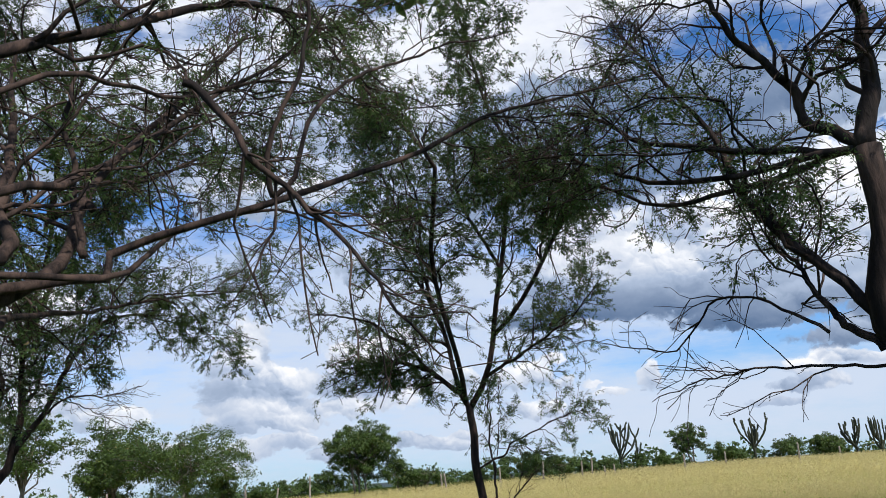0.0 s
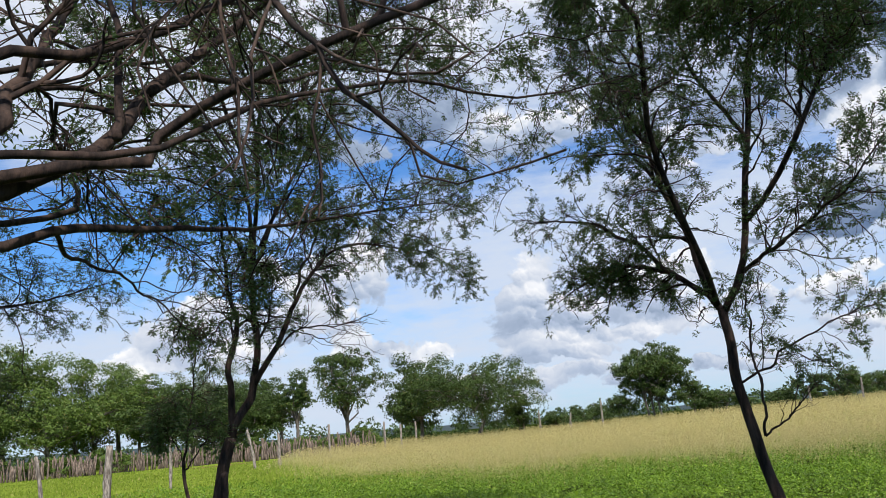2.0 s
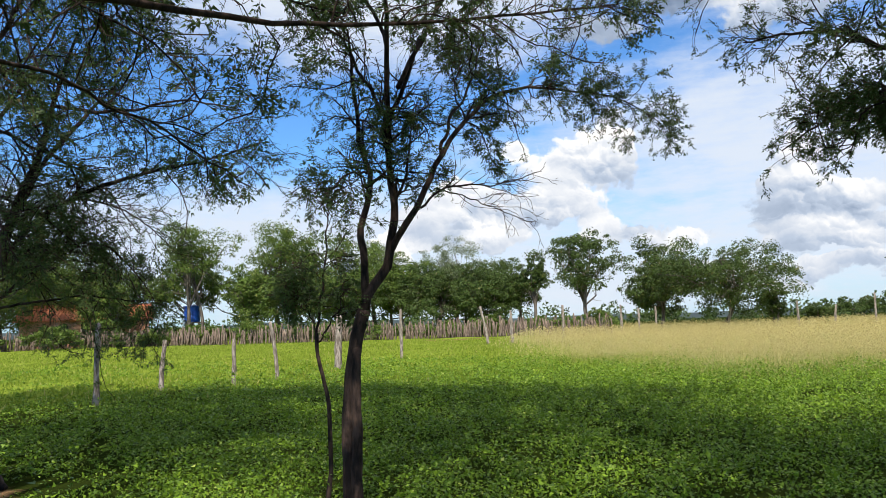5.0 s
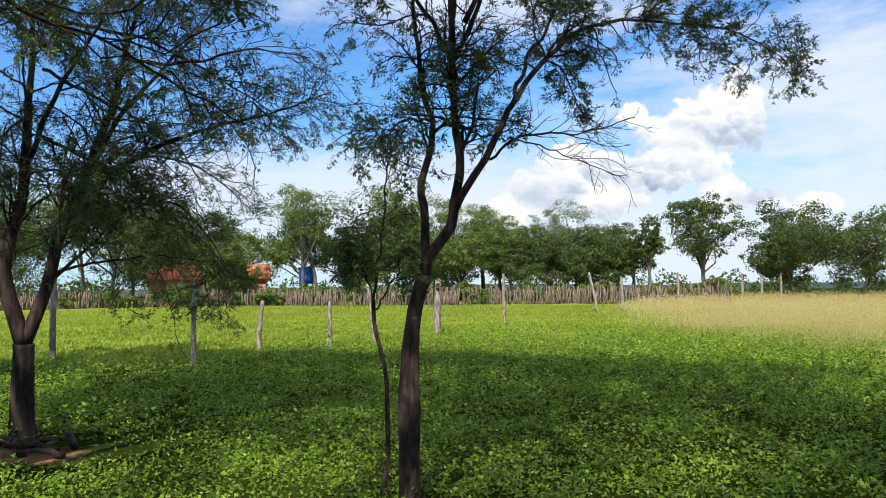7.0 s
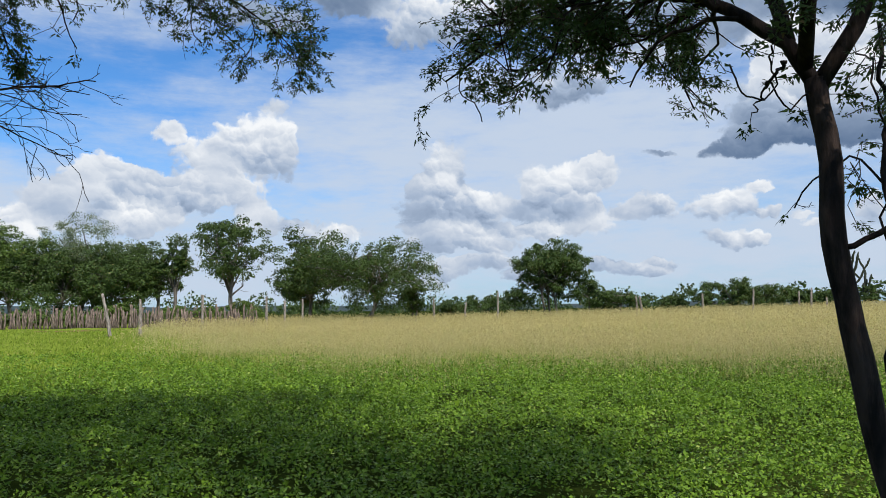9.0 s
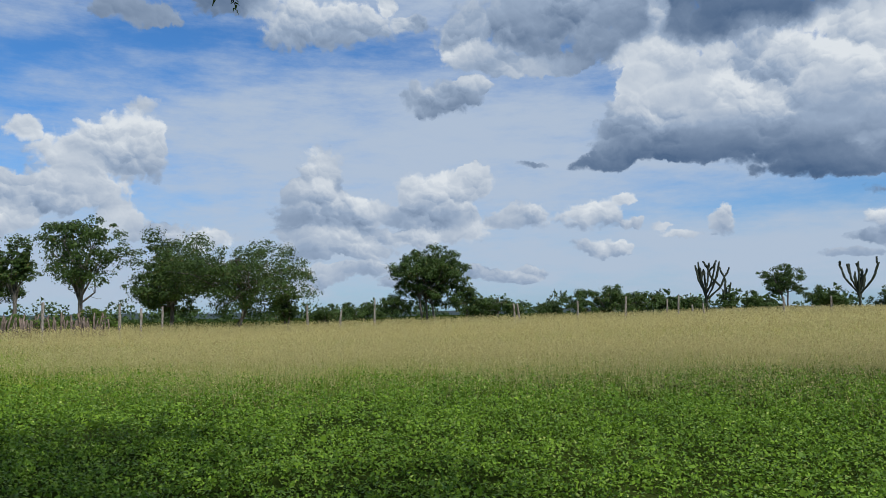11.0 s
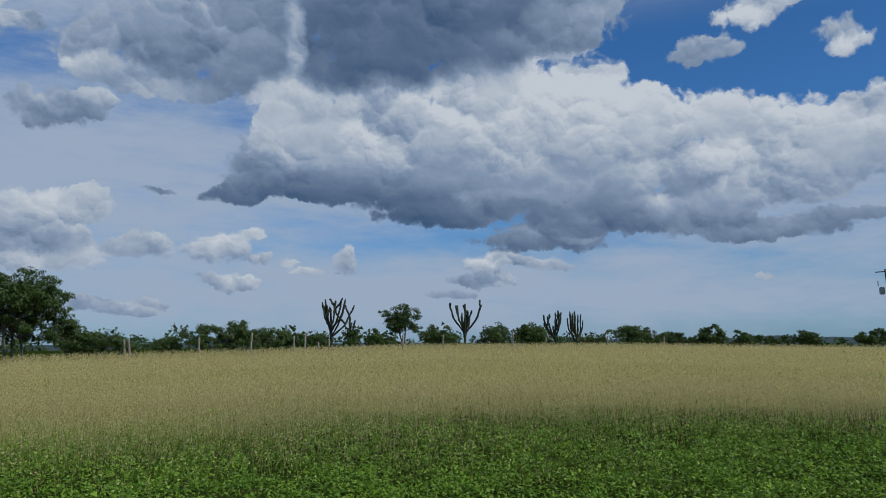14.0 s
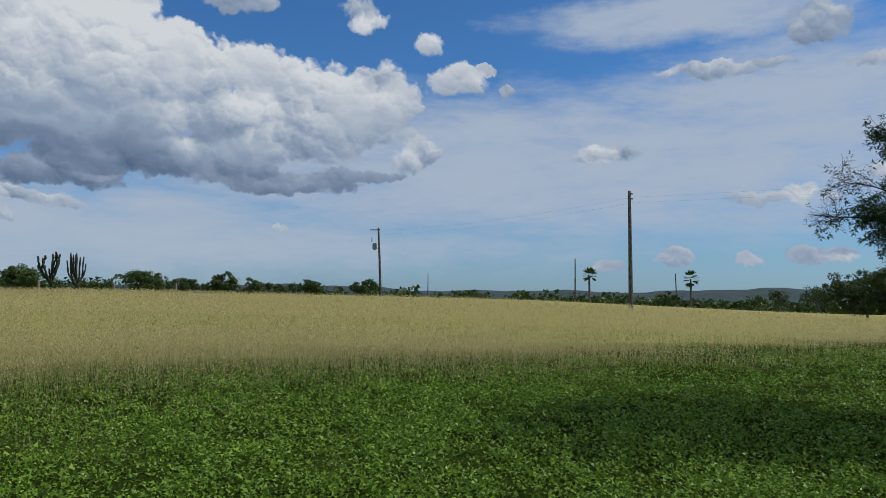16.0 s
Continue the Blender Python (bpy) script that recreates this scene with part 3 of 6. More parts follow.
def near_tree(name, label, limbs, seed, branches, twigs, leaves, branch_len=(0.5, 1.3), twig_len=(0.14, 0.42), droop=0.06,
              leaf_size=(0.05, 0.10), first=0.35, up=0.12, gap=1.3, lowest=0.0, unseen_canopy=(), leaf_width=0.34, leafy=(4.0, 0.2), spare_x=99.0, leafy_from=None, group="trees of the grove"):
    """A feathery-leaved tree. limbs: (name, points, radius at the start, radius at the end); the first is the trunk."""
    rng = np.random.default_rng(seed)
    base = np.array(limbs[0][1][0], float)
    root = thing(name, base, label, "tree", group)
    lines, radii, leafy_at = [], [], []
    for kind, pts, r0, r1 in limbs:
        K = 26
        line = smooth_line(pts, K, 0.005 if kind == "trunk" else 0.016, rng)
        r = r0 + (r1 - r0) * np.linspace(0, 1, K)
        if kind == "trunk":
            r = r * (1 + 0.4 * np.exp(-np.arange(K) / 3.0))
        V, F = tubes((line - base)[None], (r * (1 + 0.022 * rng.normal(0, 1, K)))[None], 9)
        part("trunk" if kind == "trunk" else "limb", mesh_np("limb", V, F, M_BARK, True), root)
        if kind == "leafy_limb":
            leafy_at.append(line[::3])
        if kind in ("limb", "leafy_limb"):
            lines.append(line)
            radii.append(r)
        if kind == "bare_limb":
            PB, RB = spawn(line[None], r[None], 16, (0.15, 0.6), (20, 60), rng, 6, 0.2, 0.0, 0.05, 0.7, 0.6, 0.005, 0.0018)
            PC, RC = spawn(PB, RB, 40, (0.08, 0.25), (20, 70), rng, 4, 0.2, 0.0, 0.0, 0.7, 0.7, 0.003, 0.0014)
            VB, FB = tubes(PB - base, RB, 4, False)
            VC, FC = tubes(PC - base, RC, 3, False)
            tagged(part("twig_growth", mesh_np("twig_growth", np.concatenate([VB, VC]), FB + [f + len(VB) for f in FC], M_TWIG), root), kind="stuff")
    P1, R1 = np.array(lines), np.array(radii)

    def fit(P, R):
        ok = clear_of_way(P, gap) & ((P[:, :, 2].min(1) > lowest) | (P[:, :, 0].min(1) > spare_x))
        return P[ok], R[ok]

    P2, R2 = fit(*spawn(P1, R1, branches, branch_len, (25, 70), rng, 9, first, up, droop * 2.5, 0.95, 0.5, 0.014, 0.003))
    P3, R3 = fit(*spawn(np.concatenate([P2[:, ::2], P1[:, -5:]]), np.concatenate([R2[:, ::2], R1[:, -5:]]), twigs, twig_len, (25, 75), rng, 4, 0.15,
                        0.05, droop * 3, 0.9, 0.55, 0.0036, 0.0014))
    order = np.argsort(-R2[:, 0])
    for k in order[:180]:
        V2, F2 = tubes((P2[k] - base)[None], R2[k][None], 5, False)
        part("branch", mesh_np("branch", V2, F2, M_BARK, True), root)
    if len(order) > 180:
        V2, F2 = tubes(P2[order[180:]] - base, R2[order[180:]], 5, False)
        tagged(part("small_growth", mesh_np("small_growth", V2, F2, M_BARK, True), root), kind="stuff")
    V3, F3 = tubes(P3 - base, R3, 3, False)
    tagged(part("twig_growth", mesh_np("twig_growth", V3, F3, M_TWIG), root), kind="stuff")
    share = clumps(P3, seed)
    if leafy_at:
        away = np.linalg.norm(P3.mean(1)[:, None] - np.concatenate(leafy_at)[None], axis=2).min(1)
        share = share * np.where(away < 0.45, *leafy)
    if leafy_from is not None:
        share = share * np.where(P3[:, 0, 1] > leafy_from, 1.6, 0.3)
    P4, R4 = spawn(P3, R3, int(twigs * 0.8), (0.08, 0.22), (25, 70), rng, 3, 0.2, 0.0, droop, 0.5, 0.7, 0.002, 0.0012, chance=share)
    V4, F4 = tubes(P4 - base, R4, 3, False)
    tagged(part("twig_growth", mesh_np("twig_growth", V4, F4, M_TWIG), root), kind="stuff")
    if leaves:
        for P, R, some in ((P3[:, 1:], R3[:, 1:], 0.45), (P4, R4, 0.55)):
            nodes = int(leaves * some / 4)
            L, _ = spawn(P, R, nodes, leaf_size, (5, 60), rng, 2, 0.05, 0.0, 0.0, 0.1, chance=share if P is not P4 else None)
            axis = unit(L[:, 1] - L[:, 0])
            side = unit(np.cross(axis, unit(rng.normal(0, 0.5, (nodes, 3)) + np.array([0, 0, 1.0]))))
            size = np.linalg.norm(L[:, 1] - L[:, 0], axis=1)
            at, d, s, ln = [], [], [], []
            for k, turn in enumerate((-1.2, -0.65, 0.6, 1.15)):
                a = turn + rng.normal(0, 0.22, nodes)
                at.append(L[:, 0] + axis * (size * (0.1, 0.55, 0.6, 0.15)[k])[:, None])
                d.append(unit(axis * np.cos(a)[:, None] + side * np.sin(a)[:, None] + np.array([0, 0, -0.35])))
                s.append(unit(np.cross(d[-1], np.cross(axis, side) + rng.normal(0, 0.35, (nodes, 3)))))
                ln.append(size * rng.uniform(0.4, 0.72, nodes))
            at, d, s, ln = np.concatenate(at) - base, np.concatenate(d), np.concatenate(s), np.concatenate(ln)
            V, F = slivers(at, d, s, ln * 1.1, ln * leaf_width * 1.2)
            tagged(part("foliage", mesh_np("foliage", V, F, M_LEAF), root), kind="stuff")
    # leaf discs set above the view, added only to shade the ground
    for x, y, z, rx, ry, rz, many in unseen_canopy:
        at = np.array([x, y, z]) - base + random_dirs(many, rng) * rng.random((many, 1)) ** 0.4 * np.array([rx, ry, rz])
        at = at[clumps(np.repeat(at[:, None] * 0.7, 2, 1), seed + 1) > rng.uniform(-0.2, 0.6, many)]
        d = random_dirs(len(at), rng)
        V, F = diamonds(at, d, unit(np.cross(d, random_dirs(len(at), rng))), rng.uniform(0.16, 0.3, len(at)), rng.uniform(0.07, 0.13, len(at)))
        tagged(part("unseen_shade_foliage", mesh_np("unseen_shade_foliage", V, F, M_LEAF), root), kind="stuff")
    return root


def limb(tree, kind, points, r_start, r_end):
    tree.append((kind, points, r_start, r_end))


TREE_A = []
# three limbs run on past the view to the added shade leaves
limb(TREE_A, "trunk", [(2.42, 5.28, 0.48), (2.30, 5.32, 0.95), (2.20, 5.39, 1.43), (2.09, 5.43, 2.11), (2.09, 5.45, 2.42), (2.08, 5.50, 2.67)], 0.047, 0.034)
limb(TREE_A, "leafy_limb", [(2.08, 5.50, 2.67), (1.95, 5.55, 2.86), (1.74, 5.88, 3.10), (1.50, 6.24, 3.19), (1.26, 6.56, 3.12), (1.06, 6.76, 3.00)], 0.026, 0.004)
limb(TREE_A, "leafy_limb", [(1.74, 5.88, 3.10), (1.54, 6.29, 3.04), (1.36, 6.66, 2.97)], 0.012, 0.003)
limb(TREE_A, "limb", [(1.85, 5.66, 2.96), (1.59, 5.84, 3.29), (1.32, 6.18, 3.60), (0.86, 6.69, 3.77)], 0.020, 0.005)
limb(TREE_A, "leafy_limb", [(1.92, 5.39, 2.69), (1.89, 5.46, 2.62), (1.89, 5.52, 2.55)], 0.006, 0.002)
limb(TREE_A, "limb", [(2.09, 5.49, 2.65), (2.24, 5.44, 2.92), (2.28, 5.29, 3.29), (2.35, 5.15, 3.87), (2.43, 5.11, 4.41), (2.50, 4.97, 5.04), (2.26, 5.14, 5.82), (1.76, 4.84, 7.82)], 0.028, 0.006)
limb(TREE_A, "limb", [(2.01, 5.52, 2.80), (1.96, 5.62, 3.29), (1.84, 5.87, 3.84), (1.66, 6.24, 4.43), (1.49, 6.58, 5.08)], 0.025, 0.005)
limb(TREE_A, "limb", [(2.28, 5.29, 3.29), (2.44, 5.11, 3.48), (2.61, 4.91, 3.85), (2.77, 4.71, 4.28), (2.91, 4.51, 4.64), (3.36, 4.34, 5.82), (4.56, 2.74, 7.32)], 0.022, 0.005)
limb(TREE_A, "limb", [(2.06, 5.51, 2.71), (1.88, 5.23, 3.02), (1.69, 4.98, 3.32), (1.48, 4.73, 3.76), (1.39, 4.44, 4.21), (1.25, 4.17, 4.53), (0.66, 5.24, 6.22), (-0.24, 4.84, 7.92)], 0.024, 0.006)
limb(TREE_A, "limb", [(2.20, 5.37, 1.73), (2.21, 5.31, 2.06), (2.19, 5.32, 2.33), (2.22, 5.37, 2.66), (2.23, 5.37, 2.82)], 0.011, 0.006)
limb(TREE_A, "limb", [(2.09, 5.43, 2.12), (2.29, 5.28, 2.21), (2.34, 5.20, 2.31), (2.55, 5.01, 2.43), (2.78, 4.82, 2.56)], 0.010, 0.004)
limb(TREE_A, "bare_limb", [(2.20, 5.37, 1.73), (2.32, 5.21, 1.85), (2.45, 5.04, 2.03), (2.55, 4.87, 2.10)], 0.008, 0.003)
limb(TREE_A, "limb", [(2.24, 5.44, 2.92), (2.39, 5.13, 3.05), (2.59, 4.87, 3.20), (2.74, 4.61, 3.35), (2.87, 4.41, 3.56)], 0.018, 0.004)
limb(TREE_A, "leafy_limb", [(1.96, 5.62, 3.29), (1.68, 5.66, 4.22), (1.41, 5.84, 5.12), (1.11, 6.04, 6.02)], 0.018, 0.004)
limb(TREE_A, "leafy_limb", [(2.35, 5.15, 3.87), (2.11, 5.44, 4.72), (2.26, 5.84, 5.52), (2.61, 6.04, 6.22)], 0.018, 0.004)
limb(TREE_A, "leafy_limb", [(1.84, 5.87, 3.84), (1.56, 5.24, 4.62), (1.01, 4.94, 5.32)], 0.014, 0.004)
limb(TREE_A, "leafy_limb", [(2.61, 4.91, 3.85), (2.96, 5.24, 4.62), (3.26, 5.44, 5.42)], 0.014, 0.004)
TREE_B = []
limb(TREE_B, "trunk", [(-1.98, 6.33, 0.45), (-1.98, 6.35, 0.68), (-1.99, 6.36, 1.17), (-1.95, 6.38, 1.73), (-1.87, 6.41, 2.03)], 0.054, 0.050)
limb(TREE_B, "trunk", [(-1.92, 6.31, 0.45), (-1.92, 6.32, 0.9), (-1.92, 6.34, 1.4), (-1.93, 6.37, 1.75)], 0.042, 0.034)
limb(TREE_B, "limb", [(-1.87, 6.41, 2.03), (-1.88, 6.41, 2.47), (-1.82, 6.44, 3.01), (-1.89, 6.40, 3.34), (-1.92, 6.39, 3.74), (-1.91, 6.30, 4.14)], 0.033, 0.008)
limb(TREE_B, "limb", [(-1.87, 6.41, 2.03), (-1.70, 6.51, 2.45), (-1.67, 6.52, 3.01), (-1.70, 6.51, 3.45), (-1.62, 6.57, 3.63), (-1.49, 6.74, 4.15)], 0.040, 0.010)
limb(TREE_B, "limb", [(-1.70, 6.51, 3.45), (-1.76, 6.38, 3.63), (-1.86, 6.21, 3.88), (-1.96, 6.04, 4.18)], 0.018, 0.006)
limb(TREE_B, "limb", [(-1.70, 6.51, 2.45), (-1.51, 6.56, 2.74), (-1.37, 6.73, 3.15), (-1.19, 7.07, 3.60), (-0.90, 7.47, 3.89), (-0.24, 7.90, 3.89), (0.19, 8.13, 3.69)], 0.027, 0.004)
limb(TREE_B, "limb", [(-1.37, 6.73, 3.15), (-1.35, 6.90, 3.46), (-1.21, 7.16, 3.87), (-1.12, 7.41, 4.42)], 0.016, 0.005)
limb(TREE_B, "bare_limb", [(-1.49, 6.63, 2.79), (-1.33, 6.80, 2.95), (-1.05, 7.11, 3.01), (-0.71, 7.41, 3.13)], 0.010, 0.003)
limb(TREE_B, "bare_limb", [(-1.40, 6.77, 2.95), (-1.16, 6.97, 2.87), (-1.06, 7.11, 2.82), (-0.76, 7.29, 2.70)], 0.006, 0.002)
limb(TREE_B, "limb", [(-1.84, 6.43, 3.05), (-1.82, 6.12, 3.00), (-1.86, 5.87, 2.86), (-1.85, 5.63, 2.68)], 0.010, 0.003)
# high limbs, mostly above the view, added to shade the ground
limb(TREE_B, "limb", [(-1.66, 6.44, 3.50), (-1.80, 6.60, 4.30), (-2.40, 6.40, 5.20), (-3.00, 6.00, 5.80)], 0.020, 0.005)
limb(TREE_B, "limb", [(-1.60, 6.50, 3.70), (-1.30, 6.90, 4.60), (-0.90, 7.50, 5.40)], 0.020, 0.005)
limb(TREE_B, "limb", [(-1.66, 6.44, 3.50), (-1.50, 6.00, 4.40), (-1.60, 5.40, 5.30), (-2.00, 4.80, 5.80)], 0.020, 0.005)
limb(TREE_B, "limb", [(-1.60, 6.40, 4.40), (-1.40, 6.00, 5.60), (-0.80, 5.20, 7.20)], 0.020, 0.006)
limb(TREE_B, "limb", [(-1.70, 6.40, 4.40), (-2.10, 5.90, 5.80), (-2.60, 5.20, 7.30)], 0.020, 0.006)
limb(TREE_B, "limb", [(-1.50, 6.00, 4.40), (-0.60, 5.60, 5.20), (0.10, 5.50, 5.70)], 0.015, 0.005)
TREE_C = []
limb(TREE_C, "trunk", [(-6.46, 6.86, 0.48), (-6.46, 6.84, 0.92), (-6.45, 6.84, 1.45)], 0.115, 0.095)
limb(TREE_C, "limb", [(-6.45, 6.84, 1.45), (-6.54, 6.70, 2.09), (-6.50, 6.76, 2.56), (-6.46, 6.83, 3.16), (-6.52, 6.92, 4.06), (-6.67, 7.06, 5.14)], 0.080, 0.012)
limb(TREE_C, "limb", [(-6.45, 6.84, 1.45), (-6.34, 7.01, 2.03), (-6.20, 7.03, 2.51), (-6.00, 7.14, 3.05), (-5.80, 7.23, 3.60), (-5.63, 7.28, 4.24), (-5.35, 7.30, 4.97)], 0.070, 0.012)
limb(TREE_C, "limb", [(-6.20, 7.03, 2.51), (-5.94, 7.04, 2.72), (-5.50, 7.12, 3.12), (-4.82, 7.29, 3.40), (-4.09, 7.43, 3.52), (-3.41, 7.59, 3.70)], 0.035, 0.005)
limb(TREE_C, "limb", [(-6.52, 6.74, 2.40), (-6.61, 6.40, 3.01), (-6.67, 6.09, 3.47), (-6.72, 5.79, 4.10)], 0.045, 0.008)
limb(TREE_C, "limb", [(-6.00, 7.14, 3.05), (-5.98, 7.64, 3.87), (-5.83, 8.25, 4.66), (-5.61, 8.89, 5.60)], 0.030, 0.006)
limb(TREE_C, "limb", [(-6.46, 6.83, 3.16), (-5.87, 6.80, 3.94), (-5.39, 6.78, 4.38), (-4.91, 6.74, 4.97)], 0.030, 0.006)
limb(TREE_C, "limb", [(-6.24, 6.97, 2.14), (-5.82, 7.20, 2.24), (-5.32, 7.48, 2.29), (-4.82, 7.71, 2.23)], 0.016, 0.004)
limb(TREE_C, "limb", [(-5.63, 7.28, 4.24), (-4.89, 7.35, 4.10), (-4.19, 7.47, 4.18), (-3.56, 7.47, 3.99)], 0.020, 0.005)
# limbs carried up beyond the view so the crown throws more shade
limb(TREE_C, "limb", [(-6.40, 7.00, 4.60), (-6.80, 7.60, 5.60), (-7.60, 8.40, 6.40)], 0.030, 0.006)
limb(TREE_C, "limb", [(-6.30, 7.00, 4.60), (-5.60, 7.20, 5.70), (-4.80, 7.60, 6.50)], 0.030, 0.006)
limb(TREE_C, "limb", [(-6.30, 7.00, 4.60), (-5.60, 6.20, 5.60), (-4.60, 5.60, 6.20), (-3.60, 5.40, 6.40)], 0.030, 0.006)
limb(TREE_C, "limb", [(-6.40, 7.00, 4.40), (-7.50, 6.40, 5.40), (-8.60, 6.20, 6.00)], 0.030, 0.006)
limb(TREE_C, "limb", [(-6.50, 7.04, 4.19), (-5.87, 7.28, 3.83), (-5.21, 7.50, 3.40), (-4.80, 7.59, 2.86)], 0.020, 0.004)
limb(TREE_C, "limb", [(-6.49, 7.05, 3.49), (-5.97, 7.32, 3.20), (-5.57, 7.44, 2.90), (-5.31, 7.54, 2.60)], 0.020, 0.004)
limb(TREE_C, "limb", [(-6.44, 7.10, 4.68), (-5.59, 7.42, 4.49), (-4.68, 7.68, 3.98), (-4.11, 7.85, 3.54)], 0.020, 0.004)
limb(TREE_C, "limb", [(-6.20, 7.03, 2.51), (-5.83, 7.20, 2.78), (-5.25, 7.42, 2.82), (-4.82, 7.57, 2.49), (-4.61, 7.64, 2.11)], 0.018, 0.003)
limb(TREE_C, "limb", [(-6.50, 6.76, 2.56), (-5.92, 6.74, 2.84), (-5.41, 6.75, 2.56), (-5.11, 6.81, 2.11)], 0.018, 0.003)
limb(TREE_C, "limb", [(-6.00, 7.14, 3.05), (-5.73, 7.78, 3.35), (-5.38, 8.29, 3.15), (-5.04, 8.60, 2.74)], 0.018, 0.003)
limb(TREE_C, "leafy_limb", [(-6.52, 6.74, 2.40), (-6.90, 6.20, 3.00), (-7.10, 5.60, 2.90), (-7.20, 5.10, 2.50)], 0.020, 0.003)
limb(TREE_C, "leafy_limb", [(-6.20, 7.03, 2.51), (-5.60, 6.60, 3.00), (-5.10, 6.20, 2.80), (-4.80, 5.95, 2.35)], 0.020, 0.003)
limb(TREE_C, "leafy_limb", [(-6.34, 7.01, 2.03), (-6.10, 7.70, 2.70), (-5.80, 8.30, 2.60), (-5.60, 8.70, 2.20)], 0.020, 0.003)
limb(TREE_C, "leafy_limb", [(-6.54, 6.70, 2.09), (-7.10, 7.20, 2.80), (-7.70, 7.60, 2.70), (-8.10, 7.90, 2.30)], 0.020, 0.003)
TREE_E = []
limb(TREE_E, "trunk", [(-2.75, 0.90, 0.38), (-2.60, 1.00, 1.20), (-2.40, 1.15, 2.00), (-2.20, 1.30, 2.50)], 0.115, 0.060)
limb(TREE_E, "limb", [(-2.20, 1.30, 2.50), (-1.26, 1.68, 2.66), (-1.15, 1.82, 2.80), (-1.08, 1.98, 2.92), (-1.07, 2.26, 3.21), (-0.91, 2.75, 3.70), (-0.22, 3.69, 5.03)], 0.030, 0.010)
limb(TREE_E, "limb", [(-2.20, 1.30, 2.50), (-1.23, 1.64, 2.69), (-1.09, 1.73, 2.75), (-0.93, 1.91, 2.80), (-0.93, 1.99, 2.92), (-0.37, 1.83, 3.11), (0.21, 2.02, 3.43), (0.67, 2.04, 3.71), (1.15, 1.99, 3.89), (1.68, 1.95, 4.09)], 0.023, 0.005)
limb(TREE_E, "limb", [(-2.25, 1.30, 2.40), (-1.34, 1.87, 2.58), (-1.32, 2.12, 2.68), (-1.29, 2.48, 2.78), (-1.19, 3.08, 2.92), (-0.98, 3.98, 3.17), (-0.55, 4.87, 3.46), (0.11, 5.60, 3.72)], 0.019, 0.005)
limb(TREE_E, "limb", [(-2.20, 1.30, 2.50), (-1.29, 1.53, 2.73), (-1.29, 1.78, 2.99), (-1.34, 2.11, 3.36), (-1.41, 2.53, 3.98)], 0.032, 0.010)
limb(TREE_E, "limb", [(-1.03, 1.89, 2.88), (-1.09, 2.03, 3.18), (-1.14, 2.11, 3.51), (-1.14, 2.23, 3.96)], 0.015, 0.006)
limb(TREE_E, "limb", [(-1.03, 2.17, 3.16), (-1.06, 2.81, 3.53), (-0.80, 3.72, 3.93), (-0.29, 4.39, 4.44), (0.28, 4.99, 4.73)], 0.017, 0.005)
limb(TREE_E, "limb", [(-1.32, 2.12, 2.68), (-1.44, 2.52, 2.70), (-1.50, 3.05, 2.74), (-1.49, 3.61, 2.69), (-1.45, 4.15, 2.56)], 0.009, 0.003)
limb(TREE_E, "bare_limb", [(-0.77, 1.01, 3.14), (-0.55, 0.90, 2.85), (-0.38, 0.81, 2.65), (-0.29, 0.76, 2.52), (-0.23, 0.73, 2.41), (-0.18, 0.74, 2.36), (-0.10, 0.78, 2.33)], 0.012, 0.002)
limb(TREE_E, "limb", [(-0.34, 2.01, 3.21), (-0.24, 2.05, 3.36), (-0.12, 2.12, 3.71), (0.09, 2.27, 3.98), (0.55, 2.42, 4.31), (1.13, 2.47, 4.55)], 0.012, 0.004)
limb(TREE_E, "limb", [(-0.34, 2.01, 3.21), (-0.36, 1.97, 3.42), (-0.24, 1.94, 3.80), (-0.21, 1.94, 4.15), (-0.20, 1.93, 4.61)], 0.012, 0.006)
limb(TREE_E, "limb", [(-2.25, 1.25, 2.45), (-1.23, 1.49, 2.70), (-0.91, 1.73, 2.77), (-0.66, 2.30, 3.16), (-0.18, 2.95, 3.48), (0.53, 3.60, 3.68), (1.18, 4.00, 3.95)], 0.014, 0.004)
limb(TREE_E, "limb", [(-2.25, 1.25, 2.45), (-1.26, 1.58, 2.99), (-1.10, 1.90, 3.15), (-0.84, 2.31, 3.54), (-0.39, 2.78, 4.14), (0.17, 3.29, 4.87), (0.88, 3.69, 5.55)], 0.019, 0.005)
limb(TREE_E, "limb", [(-2.25, 1.25, 2.45), (-1.27, 1.38, 3.25), (-0.97, 1.81, 3.54), (-0.68, 2.31, 3.78), (-0.14, 2.84, 4.25), (0.67, 3.24, 4.39), (1.45, 3.44, 4.65)], 0.012, 0.004)
limb(TREE_E, "limb", [(-2.30, 1.25, 2.30), (-2.80, 2.20, 2.60), (-3.20, 3.60, 3.20), (-3.60, 5.00, 3.60)], 0.032, 0.010)
limb(TREE_E, "limb", [(-2.30, 1.20, 2.30), (-2.60, 0.20, 2.90), (-2.60, -1.00, 3.60)], 0.032, 0.012)
limb(TREE_E, "limb", [(-2.20, 1.30, 2.50), (-1.60, 1.60, 3.30), (-0.60, 2.20, 4.20), (0.10, 3.00, 4.80)], 0.032, 0.010)
limb(TREE_E, "limb", [(-2.25, 1.25, 2.45), (-1.66, 2.49, 3.35), (-1.58, 3.15, 3.62), (-1.35, 3.81, 3.86), (-0.93, 4.68, 4.22), (-0.26, 5.48, 4.48)], 0.016, 0.004)
limb(TREE_E, "limb", [(-2.25, 1.25, 2.45), (-1.76, 2.67, 3.19), (-1.71, 3.42, 3.38), (-1.54, 4.17, 3.54), (-1.27, 4.90, 3.56)], 0.014, 0.004)
